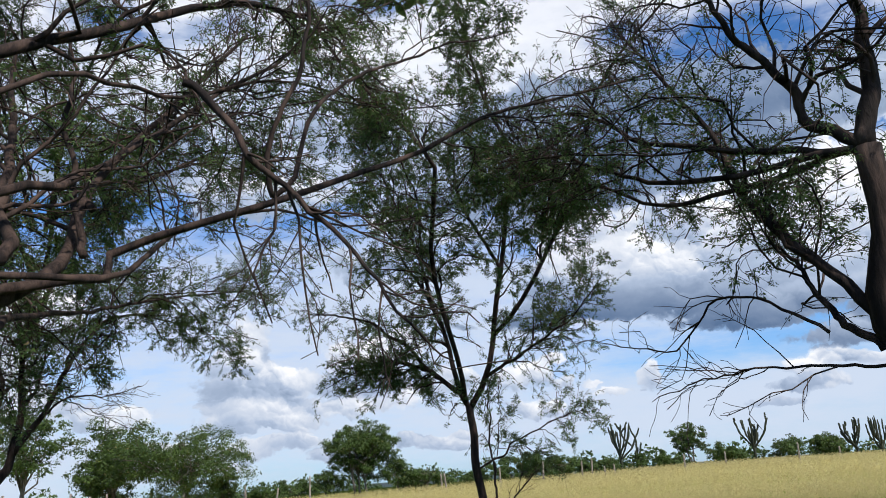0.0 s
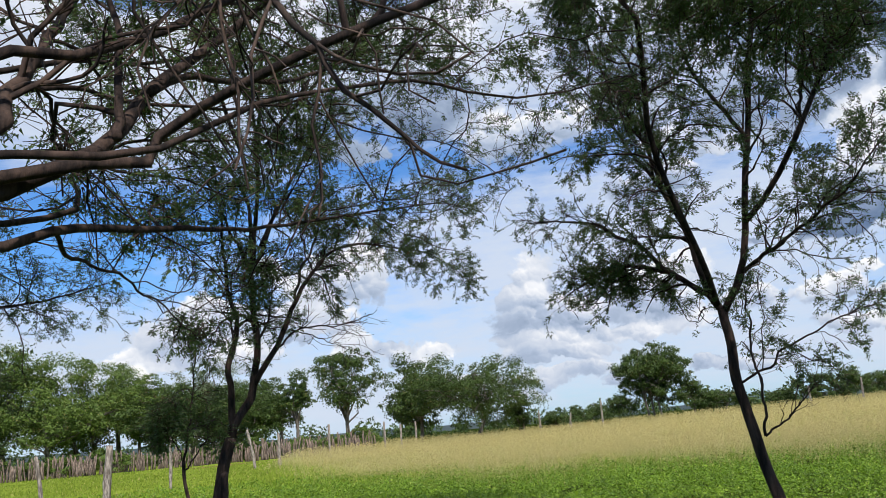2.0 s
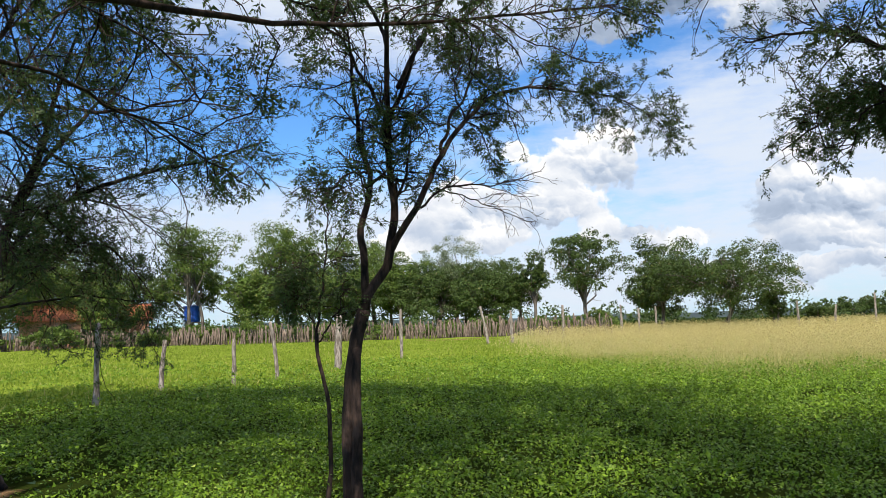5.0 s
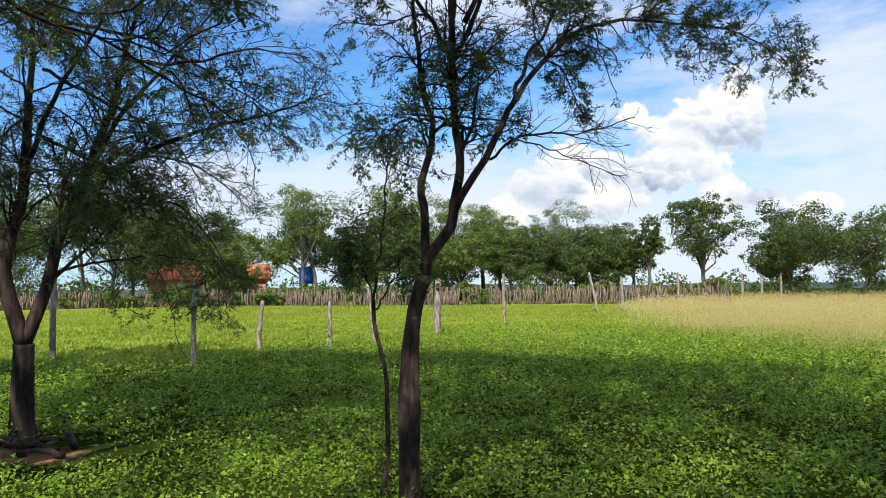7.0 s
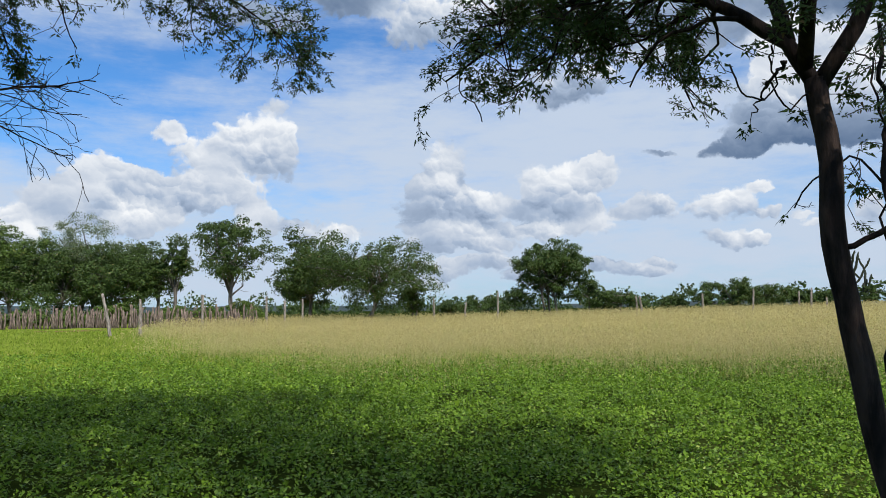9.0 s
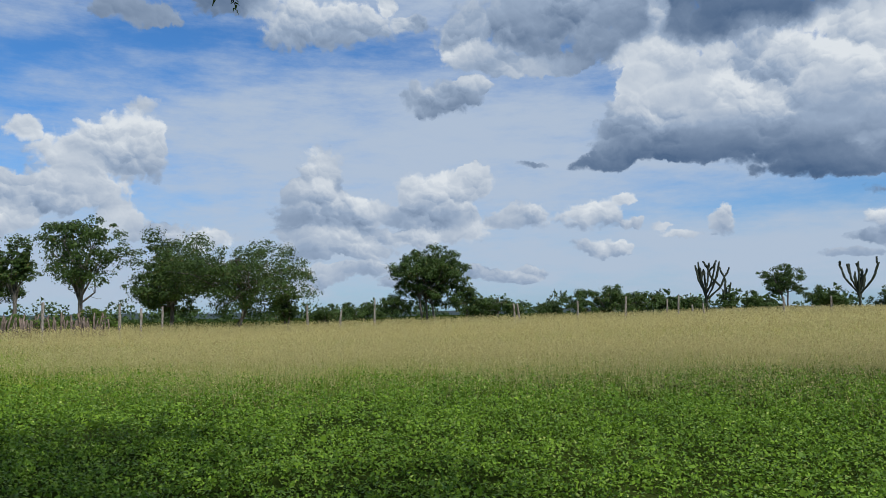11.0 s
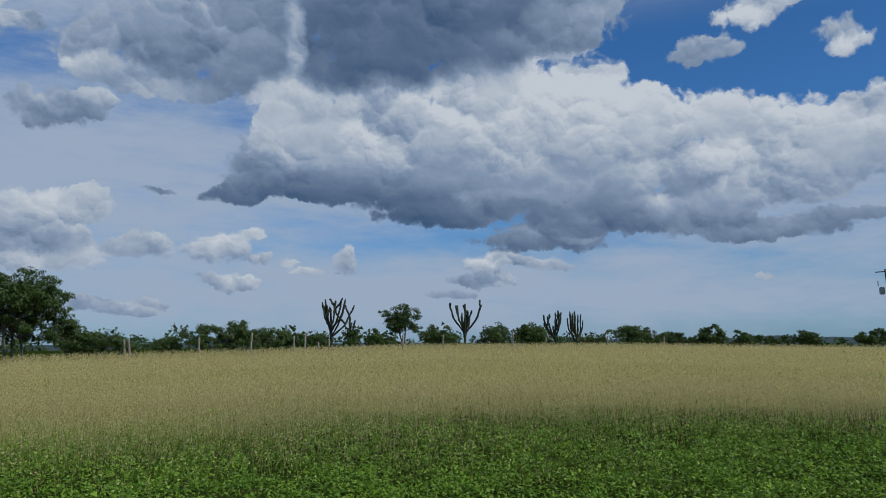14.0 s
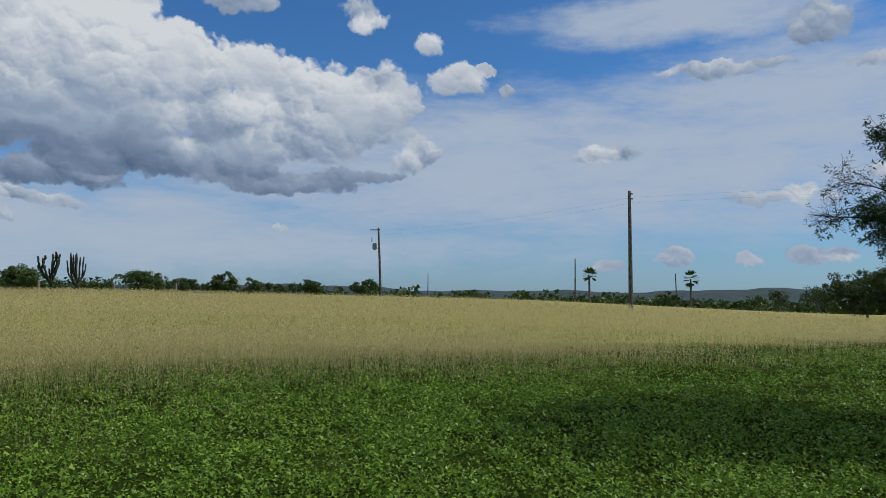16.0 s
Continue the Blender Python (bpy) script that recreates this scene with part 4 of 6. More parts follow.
limb(TREE_E, "limb", [(-2.25, 1.25, 2.45), (-1.66, 2.49, 3.45), (-1.59, 3.37, 3.91), (-1.30, 4.26, 4.37), (-0.68, 5.23, 4.74), (0.37, 6.08, 5.03)], 0.015, 0.004)
limb(TREE_E, "limb", [(-0.68, 5.23, 4.74), (-0.08, 5.58, 5.01), (0.60, 5.96, 5.15), (1.12, 6.19, 4.93)], 0.007, 0.003)
limb(TREE_E, "limb", [(-0.93, 4.68, 4.22), (-0.48, 5.16, 4.17), (0.14, 5.69, 4.21), (0.66, 6.05, 4.01)], 0.007, 0.003)
limb(TREE_E, "limb", [(-2.25, 1.25, 2.45), (-1.54, 2.58, 2.89), (-1.68, 3.00, 3.20), (-1.67, 3.64, 3.58), (-1.43, 4.47, 3.90), (-0.91, 5.19, 4.18)], 0.016, 0.004)
TREE_D = []
limb(TREE_D, "trunk", [(2.75, 0.60, 0.38), (2.55, 0.75, 1.60), (1.95, 1.07, 2.42), (1.98, 1.04, 2.93), (1.97, 1.04, 3.28)], 0.075, 0.055)
limb(TREE_D, "limb", [(1.97, 1.04, 3.28), (2.01, 0.99, 3.56), (2.03, 0.96, 3.91), (1.97, 0.87, 4.32)], 0.045, 0.015)
limb(TREE_D, "limb", [(1.97, 1.04, 3.28), (1.87, 1.18, 3.45), (1.85, 1.21, 3.62), (1.70, 1.23, 3.75), (1.54, 1.26, 3.94), (1.37, 1.29, 4.23)], 0.030, 0.008)
limb(TREE_D, "limb", [(1.95, 1.08, 2.47), (1.90, 1.15, 2.64), (1.87, 1.34, 2.89), (1.81, 1.55, 3.17), (1.84, 1.67, 3.42), (1.86, 1.79, 3.70), (1.75, 2.03, 4.18), (1.68, 2.22, 4.58)], 0.028, 0.005)
limb(TREE_D, "limb", [(1.92, 1.12, 2.43), (1.90, 1.30, 2.60), (1.92, 1.44, 2.84), (1.92, 1.59, 3.05)], 0.020, 0.005)
limb(TREE_D, "bare_limb", [(1.97, 1.05, 2.37), (1.90, 1.30, 2.39), (1.76, 1.61, 2.42), (1.63, 1.87, 2.40), (1.52, 2.09, 2.33)], 0.008, 0.002)
limb(TREE_D, "bare_limb", [(1.88, 1.33, 2.54), (1.78, 1.72, 2.80), (1.70, 1.94, 2.68), (1.65, 2.11, 2.58), (1.48, 2.49, 2.73)], 0.008, 0.002)
limb(TREE_D, "leafy_limb", [(1.97, 1.05, 3.28), (1.57, 1.77, 3.36), (1.37, 2.29, 3.67), (1.11, 2.90, 3.98)], 0.018, 0.004)
limb(TREE_D, "leafy_limb", [(1.97, 1.05, 3.28), (1.56, 1.78, 3.56), (1.43, 2.26, 3.94), (1.30, 2.80, 4.16)], 0.018, 0.004)
limb(TREE_D, "leafy_limb", [(1.97, 1.05, 3.28), (1.62, 1.86, 3.28), (1.52, 2.31, 3.56), (1.34, 2.89, 3.83)], 0.016, 0.004)
TREE_F = []
limb(TREE_F, "trunk", [(15.60, 1.20, 0.45), (15.55, 1.30, 1.60), (15.40, 1.55, 2.60)], 0.110, 0.090)
limb(TREE_F, "limb", [(15.40, 1.55, 2.60), (14.49, 2.65, 3.00), (14.47, 3.16, 3.22), (14.53, 3.63, 3.28), (14.56, 4.06, 3.31)], 0.040, 0.004)
limb(TREE_F, "limb", [(15.40, 1.55, 2.60), (15.30, 1.70, 3.50), (14.49, 2.92, 3.54), (14.54, 3.33, 3.71), (14.55, 3.68, 3.78)], 0.040, 0.004)
limb(TREE_F, "limb", [(15.40, 1.55, 2.60), (15.40, 1.60, 4.20), (14.48, 2.90, 4.24), (14.52, 3.28, 4.48)], 0.050, 0.006)
limb(TREE_F, "limb", [(15.40, 1.55, 2.60), (15.9, 0.9, 3.8), (16.2, 0.2, 4.9)], 0.050, 0.010)
TREE_S = []
limb(TREE_S, "trunk", [(-2.22, 6.42, 0.50), (-2.20, 6.48, 0.92), (-2.21, 6.47, 1.36), (-2.27, 6.43, 1.69), (-2.28, 6.43, 1.87)], 0.018, 0.014)
limb(TREE_S, "limb", [(-2.28, 6.43, 1.87), (-2.24, 6.45, 2.17), (-2.21, 6.47, 2.50), (-2.19, 6.48, 2.83), (-2.20, 6.48, 2.98)], 0.010, 0.004)
limb(TREE_S, "limb", [(-2.27, 6.44, 1.80), (-2.14, 6.40, 1.94), (-2.10, 6.42, 2.05), (-2.03, 6.46, 2.23)], 0.007, 0.003)
limb(TREE_S, "limb", [(-2.27, 6.44, 1.83), (-2.39, 6.47, 2.06), (-2.45, 6.43, 2.25)], 0.006, 0.003)


near_tree("mesquite_tree", "young mesquite tree with a slender curved dark trunk and feathery crown", TREE_A, 3, 420, 3700, 260000, branch_len=(0.3, 0.85), leaf_size=(0.034, 0.061), leafy=(1.15, 1.0), first=0.15, lowest=2.5, spare_x=2.15, gap=0.9,
          unseen_canopy=((1.6, 5.4, 7.9, 1.9, 1.6, 0.5, 1300), (-0.4, 5.4, 8.0, 1.6, 1.6, 0.5, 1300), (4.3, 2.8, 7.6, 1.5, 1.5, 0.5, 600)))
near_tree("mesquite_tree", "mesquite tree with three rising stems and a sparse feathery crown", TREE_B, 5, 240, 2600, 135000, leaf_size=(0.036, 0.066), branch_len=(0.35, 0.95), lowest=2.3, gap=1.0,
          unseen_canopy=((-2.2, 5.6, 8.0, 1.8, 1.6, 0.5, 1900), (-3.8, 5.8, 8.0, 1.7, 1.6, 0.5, 1800)))
near_tree("mesquite_tree", "forked mesquite tree with a broad dense feathery crown in shade", TREE_C, 7, 430, 4400, 135000, leafy=(1.1, 0.9), leaf_size=(0.045, 0.08), first=0.2, branch_len=(0.6, 1.7), twig_len=(0.2, 0.5), lowest=1.2,
          unseen_canopy=((-6.3, 5.4, 8.0, 2.4, 1.3, 0.5, 1900), (-8.6, 5.2, 8.0, 1.8, 1.3, 0.5, 1600)))
near_tree("mesquite_tree", "old mesquite tree with thick brown limbs spreading low overhead", TREE_E, 11, 340, 3700, 135000, leafy_from=2.3, leaf_size=(0.032, 0.060), branch_len=(0.5, 1.5), first=0.38, lowest=2.45, gap=1.5,
          unseen_canopy=((-1.8, 1.8, 7.8, 2.6, 2.0, 0.5, 2000),))
near_tree("mesquite_tree", "mesquite tree with dark leaning trunk, bare twigs and some leaves", TREE_D, 13, 150, 1500, 48000, leaf_size=(0.030, 0.054), branch_len=(0.5, 1.2), gap=1.5, lowest=1.5, first=0.2,
          unseen_canopy=((2.9, 1.6, 8.2, 1.9, 1.9, 0.5, 600), (0.7, 2.4, 8.2, 1.9, 1.9, 0.5, 600)))
near_tree("mesquite_tree", "mesquite tree with drooping feathery branch ends beside the field", TREE_F, 17, 60, 900, 16000, leaf_size=(0.07, 0.13), branch_len=(0.3, 0.9))
near_tree("mesquite_sapling", "thin mesquite sapling with a small loose crown", TREE_S, 19, 36, 380, 6000, branch_len=(0.2, 0.5), twig_len=(0.1, 0.28))


# ---- trees and bushes ----
def far_tree(name, label, x, y, tall, wide, seed, leaf=0.17, leaves=3000, bare_below=0.3, mat=None, stems=1, blobs_n=14, bark=None, group="tree line", flat=0.75):
    rng = np.random.default_rng(seed)
    z = float(ground_z(x, y))
    root = thing(name, (x, y, z - 0.05), label, "bush" if "bush" in name else "tree", group)
    low_z, top = tall * bare_below, tall
    mid, half = (low_z + top) / 2, (top - low_z) / 2
    c = random_dirs(blobs_n, rng) * (rng.random((blobs_n, 1)) ** 0.45)
    c = c * np.array([wide / 2 * 0.78, wide / 2 * 0.78, half * 0.78]) + np.array([0, 0, mid])
    c[:, 2] += half * 0.25 * (1 - np.hypot(c[:, 0], c[:, 1]) / (wide / 2)) - half * 0.12
    if bare_below <= 0.06:
        c[:, 2] = low_z + (c[:, 2] - low_z) * 0.86 - 0.03 * tall
    size = (0.30 + 0.30 * rng.random(blobs_n)) * min(wide / 2, half * 1.4)
    trunk = []
    for s in range(stems):
        lean = rng.normal(0, 0.10 * wide, 2)
        foot = rng.normal(0, 0.05 * wide, 2) if stems > 1 else np.zeros(2)
        line = smooth_line([(foot[0], foot[1], 0), (foot[0] + lean[0] * 0.3, foot[1] + lean[1] * 0.3, low_z * 0.7), (lean[0], lean[1], mid + half * 0.2)], 14, 0.03, rng)
        trunk.append(line)
    trunk = np.array(trunk)
    r = np.linspace(0.020 * tall + 0.03, 0.012 * tall, 14)[None] * np.ones((stems, 1)) / stems ** 0.4
    V, F = tubes(trunk, r, 7)
    part("trunk", mesh_np("trunk", V, F, bark or M_GREY_BARK, True), root)
    own = trunk[rng.integers(0, stems, blobs_n), rng.integers(5, 11, blobs_n)]
    bend = (own + c) / 2 + np.array([0, 0, 0.08 * half]) + rng.normal(0, 0.05 * wide, (blobs_n, 3))
    B = np.stack([own, (own + bend) / 2, bend, (bend + c) / 2, c], 1)
    BR = np.linspace(0.010 * tall, 0.004 * tall, 5)[None] * np.ones((blobs_n, 1))
    P3, R3 = spawn(B, BR, blobs_n * 5, (0.08 * wide, 0.18 * wide), (20, 80), rng, 4, 0.3, 0.2, 0.0, 0.5, 0.5, 0.02, 0.008)
    for k in range(blobs_n):
        V, F = tubes(B[k][None], BR[k][None], 5, False)
        part("branch", mesh_np("branch", V, F, bark or M_GREY_BARK, True), root)
    V3, F3 = tubes(P3, R3, 3, False)
    tagged(part("twig_growth", mesh_np("twig_growth", V3, F3, bark or M_GREY_BARK, True), root), kind="stuff")
    # small tufts round every bough, their leaves facing outwards
    tufts = 13
    who = np.repeat(np.arange(blobs_n), tufts)
    way = random_dirs(blobs_n * tufts, rng)
    way[:, 2] = way[:, 2] * 0.85 + 0.15
    tc = c[who] + way * (0.45 + 0.65 * rng.random((blobs_n * tufts, 1))) * size[who][:, None] * np.array([1, 1, flat])
    tr = size[who] * rng.uniform(0.16, 0.46, blobs_n * tufts)
    leaves = int(leaves * (4.2 if low_z < 0.12 * tall else 4.0))
    leaf = leaf * 0.82
    own_tuft = rng.choice(len(tc), leaves, p=tr ** 1.5 / (tr ** 1.5).sum())
    out = unit(random_dirs(leaves, rng) + np.array([0, 0, 0.35]))
    at = tc[own_tuft] + out * (0.35 + 0.75 * rng.random((leaves, 1))) * tr[own_tuft][:, None] * np.array([1.1, 1.1, 0.75])
    at[:, 2] = np.maximum(at[:, 2], 0.05)
    up_n = unit(out + np.array([0, 0, 0.3]) + rng.normal(0, 0.45, (leaves, 3)))
    d = unit(np.cross(up_n, random_dirs(leaves, rng)))
    s = np.cross(up_n, d)
    ln = leaf * rng.uniform(0.6, 1.5, leaves)
    V, F = slivers(at - d * (ln * 0.5)[:, None], d, s, ln, ln * 0.75)
    part("crown", mesh_np("crown", V, F, mat or M_BROAD), root)
    return root


# trees standing out of view, added for the shade they cast
SHADE_TREE = "unseen tall mesquite tree added to shade the ground"
far_tree("mesquite_tree", SHADE_TREE, -4.6, 1.6, 9.8, 6.4, 61, leaf=0.15, leaves=2300, bare_below=0.74, mat=M_LEAF, bark=M_BARK, group="trees of the grove")
far_tree("mesquite_tree", SHADE_TREE, -9.8, 3.6, 10.2, 6.4, 62, leaf=0.15, leaves=2300, bare_below=0.72, mat=M_LEAF, bark=M_BARK, group="trees of the grove")
far_tree("mesquite_tree", SHADE_TREE, 3.0, -1.4, 9.0, 5.6, 63, leaf=0.15, leaves=900, bare_below=0.66, mat=M_LEAF, bark=M_BARK, group="trees of the grove")
far_tree("mesquite_tree", SHADE_TREE, 14.6, -0.4, 7.2, 6.0, 64, leaf=0.17, leaves=4200, bare_below=0.42, mat=M_LEAF, bark=M_BARK, group="trees of the grove")

far_tree("broadleaf_tree", "feathery green tree behind the stick fence", -46.8, 41.5, 8.7, 13.2, 101, leaves=6000, leaf=0.19, stems=2, mat=M_FEATHER)
far_tree("broadleaf_tree", "feathery green tree behind the stick fence", -51.0, 54.5, 8.9, 12.1, 102, leaves=4500, leaf=0.19, stems=2, mat=M_FEATHER)
far_tree("slender_tree", "tree with thin pale bare stems and light foliage", -34.9, 49.8, 9.0, 8.3, 103, leaves=3600, leaf=0.17, stems=3, bare_below=0.45, mat=M_FEATHER)
far_tree("broadleaf_tree", "feathery green tree behind the stick fence", -30.4, 50.4, 5.6, 5.7, 104, leaves=3500, leaf=0.19, bare_below=0.15, mat=M_FEATHER)
far_tree("broadleaf_tree", "feathery green tree behind the stick fence", -28.7, 53.7, 9.0, 9.3, 105, leaves=6500, leaf=0.19, bare_below=0.12, blobs_n=18, mat=M_FEATHER)
far_tree("broadleaf_tree", "feathery green tree behind the stick fence", -25.5, 57.6, 7.9, 7.6, 106, leaves=5000, leaf=0.19, bare_below=0.15, mat=M_FEATHER)
far_tree("broadleaf_tree", "green broadleaf tree beyond the fence", -25.7, 64.0, 8.7, 6.7, 107, leaves=3500, mat=M_FEATHER)
far_tree("broadleaf_tree", "green broadleaf tree beyond the fence", -20.2, 57.6, 5.5, 6.9, 108, leaves=4500, bare_below=0.1)
far_tree("pale_tree", "tree with silvery pale green foliage", -18.5, 64.5, 7.5, 8.1, 109, leaves=7000, leaf=0.13, mat=M_PALE, bare_below=0.2)
far_tree("broadleaf_tree", "dense green tree behind the stick fence", -14.7, 59.3, 5.3, 6.9, 110, leaves=4500, bare_below=0.1)
far_tree("broadleaf_tree", "green broadleaf tree beyond the fence", -12.3, 61.9, 5.9, 5.1, 111, leaves=3500, bare_below=0.12)
far_tree("broadleaf_tree", "green broadleaf tree beyond the fence", -10.2, 58.2, 5.9, 2.8, 112, leaves=1200, bare_below=0.45, leaf=0.2)
far_tree("broadleaf_tree", "leafy green tree behind the stick fence", -51.1, 48.7, 7.5, 10.3, 113, leaves=4200, leaf=0.18, bare_below=0.08, mat=M_FEATHER)
far_tree("broadleaf_tree", "leafy green tree behind the stick fence", -46.1, 53.6, 7.4, 9.7, 114, leaves=4200, leaf=0.18, bare_below=0.08, mat=M_FEATHER)
far_tree("broadleaf_tree", "leafy green tree behind the stick fence", -39.8, 47.2, 5.7, 5.7, 115, leaves=4200, leaf=0.18, bare_below=0.08, mat=M_FEATHER)
far_tree("broadleaf_tree", "leafy green tree behind the stick fence", -25.8, 53.0, 6.8, 7.6, 116, leaves=4200, leaf=0.18, bare_below=0.08, mat=M_FEATHER)
far_tree("broadleaf_tree", "leafy green tree behind the stick fence", -22.2, 59.0, 6.4, 6.6, 117, leaves=4200, leaf=0.18, bare_below=0.08, mat=M_FEATHER)
far_tree("broadleaf_tree", "leafy green tree behind the stick fence", -19.8, 62.0, 6.7, 7.8, 118, leaves=4200, leaf=0.18, bare_below=0.08, mat=M_BROAD)
far_tree("broadleaf_tree", "leafy green tree behind the stick fence", -14.3, 63.5, 5.6, 5.7, 119, leaves=4200, leaf=0.18, bare_below=0.08, mat=M_BROAD)
far_tree("broadleaf_tree", "leafy green tree behind the stick fence", -48.3, 48.8, 6.5, 12.2, 120, leaves=4200, leaf=0.18, bare_below=0.08, mat=M_FEATHER)
far_tree("broadleaf_tree", "leafy green tree behind the stick fence", -38.4, 54.6, 5.8, 10.8, 121, leaves=3200, leaf=0.18, bare_below=0.40, mat=M_FEATHER)
far_tree("broadleaf_tree", "leafy green tree behind the stick fence", -33.6, 55.4, 5.7, 10.4, 122, leaves=3200, leaf=0.18, bare_below=0.45, mat=M_FEATHER)
far_tree("broadleaf_tree", "leafy green tree behind the stick fence", -26.8, 61.4, 6.1, 10.8, 123, leaves=4200, leaf=0.18, bare_below=0.08, mat=M_FEATHER)
far_tree("broadleaf_tree", "leafy green tree behind the stick fence", -17.6, 64.7, 5.7, 9.7, 124, leaves=4200, leaf=0.18, bare_below=0.08, mat=M_BROAD)
far_tree("broadleaf_tree", "leafy green tree behind the stick fence", -52.5, 37.0, 8.6, 11.0, 165, leaves=4200, leaf=0.18, bare_below=0.1, mat=M_FEATHER)
far_tree("broadleaf_tree", "leafy green tree behind the stick fence", -56.0, 29.0, 8.4, 11.5, 166, leaves=4200, leaf=0.18, bare_below=0.1, mat=M_FEATHER)
far_tree("broadleaf_tree", "leafy green tree behind the stick fence", -57.5, 42.0, 7.6, 11.0, 167, leaves=3600, leaf=0.18, bare_below=0.1, mat=M_FEATHER)
far_tree("bush", "green bush in front of the farmhouse", -34.8, 46.1, 1.3, 3.4, 125, leaves=1500, leaf=0.15, bare_below=0.02, mat=M_FEATHER)
far_tree("bush", "green bush in front of the farmhouse", -32.6, 47.4, 1.7, 4.2, 126, leaves=1500, leaf=0.15, bare_below=0.02, mat=M_FEATHER)
far_tree("bush", "green bush in front of the farmhouse", -39.5, 41.9, 1.8, 5.5, 127, leaves=1500, leaf=0.15, bare_below=0.02, mat=M_FEATHER)
far_tree("bush", "green bush in front of the farmhouse", -37.5, 46.6, 1.2, 4.0, 128, leaves=1500, leaf=0.15, bare_below=0.02, mat=M_FEATHER)
far_tree("broadleaf_tree", "tall broadleaf tree with an open crown and bare trunk", -6.5, 58.8, 7.4, 7.0, 129, leaves=2700, bare_below=0.24, leaf=0.2, stems=1, blobs_n=14)
far_tree("broadleaf_tree", "broad dense green tree beyond the fence", -1.1, 59.2, 6.2, 7.1, 130, leaves=5600, bare_below=0.13, leaf=0.2, blobs_n=20)
far_tree("broadleaf_tree", "wide spreading thorn tree beyond the fence", 2.6, 55.2, 5.7, 11.0, 131, leaves=7000, bare_below=0.15, leaf=0.16, blobs_n=26, stems=1)
far_tree("broadleaf_tree", "green broadleaf tree beyond the fence", 6.0, 55.9, 3.0, 2.2, 132, leaves=900, bare_below=0.2)
far_tree("bush", "rounded green bush by the fence", 10.5, 66.4, 1.9, 3.6, 133, leaves=1200, bare_below=0.05)
far_tree("bush", "low green bush by the fence", 13.7, 68.0, 2.0, 3.8, 134, leaves=1000, bare_below=0.1)
far_tree("bush", "low green bush by the fence", 16.5, 69.4, 2.7, 3.9, 135, leaves=1200, bare_below=0.1)
far_tree("broadleaf_tree", "tall rounded broadleaf tree with pale stems by the fence", 19.6, 68.6, 7.1, 7.2, 136, leaves=7000, bare_below=0.07, leaf=0.2, stems=3, blobs_n=26)
far_tree("broadleaf_tree", "green broadleaf tree beyond the fence", 22.7, 67.6, 3.5, 3.3, 137, leaves=1400, bare_below=0.1)
far_tree("bush", "dense dark green bush by the fence", 25.4, 67.6, 2.8, 7.3, 138, leaves=3000, bare_below=0.05, leaf=0.18)
far_tree("bush", "low dark green bush by the fence", 30.0, 66.8, 1.9, 3.8, 139, leaves=1200, bare_below=0.05)
far_tree("bush", "broad dark green bush by the fence", 34.0, 62.5, 3.0, 8.5, 140, leaves=4000, bare_below=0.05, leaf=0.18)
far_tree("bush", "low dark green bush by the fence", 37.2, 64.1, 2.3, 3.3, 141, leaves=1200, bare_below=0.05)
far_tree("bush", "dark green bush on the field's far edge", 42.4, 67.2, 2.2, 3.2, 142, leaves=1200, bare_below=0.05, leaf=0.2)
far_tree("bush", "dark green bush on the field's far edge", 44.4, 65.8, 2.1, 3.5, 143, leaves=1200, bare_below=0.05, leaf=0.2)
far_tree("bush", "dark green bush on the field's far edge", 47.0, 63.9, 2.5, 2.1, 144, leaves=600, bare_below=0.05, leaf=0.2)
far_tree("bush", "dark green bush on the field's far edge", 48.6, 62.5, 2.1, 3.2, 145, leaves=1000, bare_below=0.05, leaf=0.2)
far_tree("bush", "dark green bush on the field's far edge", 49.8, 61.6, 1.4, 4.2, 146, leaves=900, bare_below=0.05, leaf=0.2)
far_tree("bush", "dark green bush on the field's far edge", 53.3, 58.3, 2.6, 3.8, 147, leaves=1400, bare_below=0.05, leaf=0.2)
far_tree("bush", "dark green bush on the field's far edge", 58.1, 56.1, 3.0, 4.3, 148, leaves=1300, bare_below=0.05, leaf=0.2)
far_tree("bush", "dark green bush on the field's far edge", 58.8, 52.1, 2.9, 5.0, 149, leaves=2600, bare_below=0.05, leaf=0.2)
far_tree("bush", "dark green bush on the field's far edge", 68.8, 51.9, 1.7, 4.6, 150, leaves=800, bare_below=0.05, leaf=0.2)
far_tree("bush", "dark green bush on the field's far edge", 74.3, 50.7, 3.1, 5.0, 151, leaves=2000, bare_below=0.05, leaf=0.2)
far_tree("bush", "dark green bush on the field's far edge", 77.0, 50.1, 1.7, 5.0, 152, leaves=800, bare_below=0.05, leaf=0.2)
far_tree("bush", "dark green bush on the field's far edge", 81.9, 49.6, 2.2, 5.2, 153, leaves=1500, bare_below=0.05, leaf=0.24)
far_tree("bush", "dark green bush on the field's far edge", 83.5, 46.3, 2.6, 4.5, 154, leaves=1500, bare_below=0.05, leaf=0.24)
far_tree("bush", "dark green bush on the field's far edge", 89.6, 45.0, 2.4, 4.8, 155, leaves=1400, bare_below=0.05, leaf=0.24)
far_tree("bush", "dark green bush on the field's far edge", 93.5, 43.5, 1.6, 2.8, 156, leaves=500, bare_below=0.05, leaf=0.24)
far_tree("bush", "dark green bush on the field's far edge", 96.5, 41.1, 2.4, 5.0, 157, leaves=1400, bare_below=0.05, leaf=0.24)
far_tree("bush", "dark green bush on the field's far edge", 103.5, 35.5, 2.8, 5.7, 158, leaves=1500, bare_below=0.05, leaf=0.24)
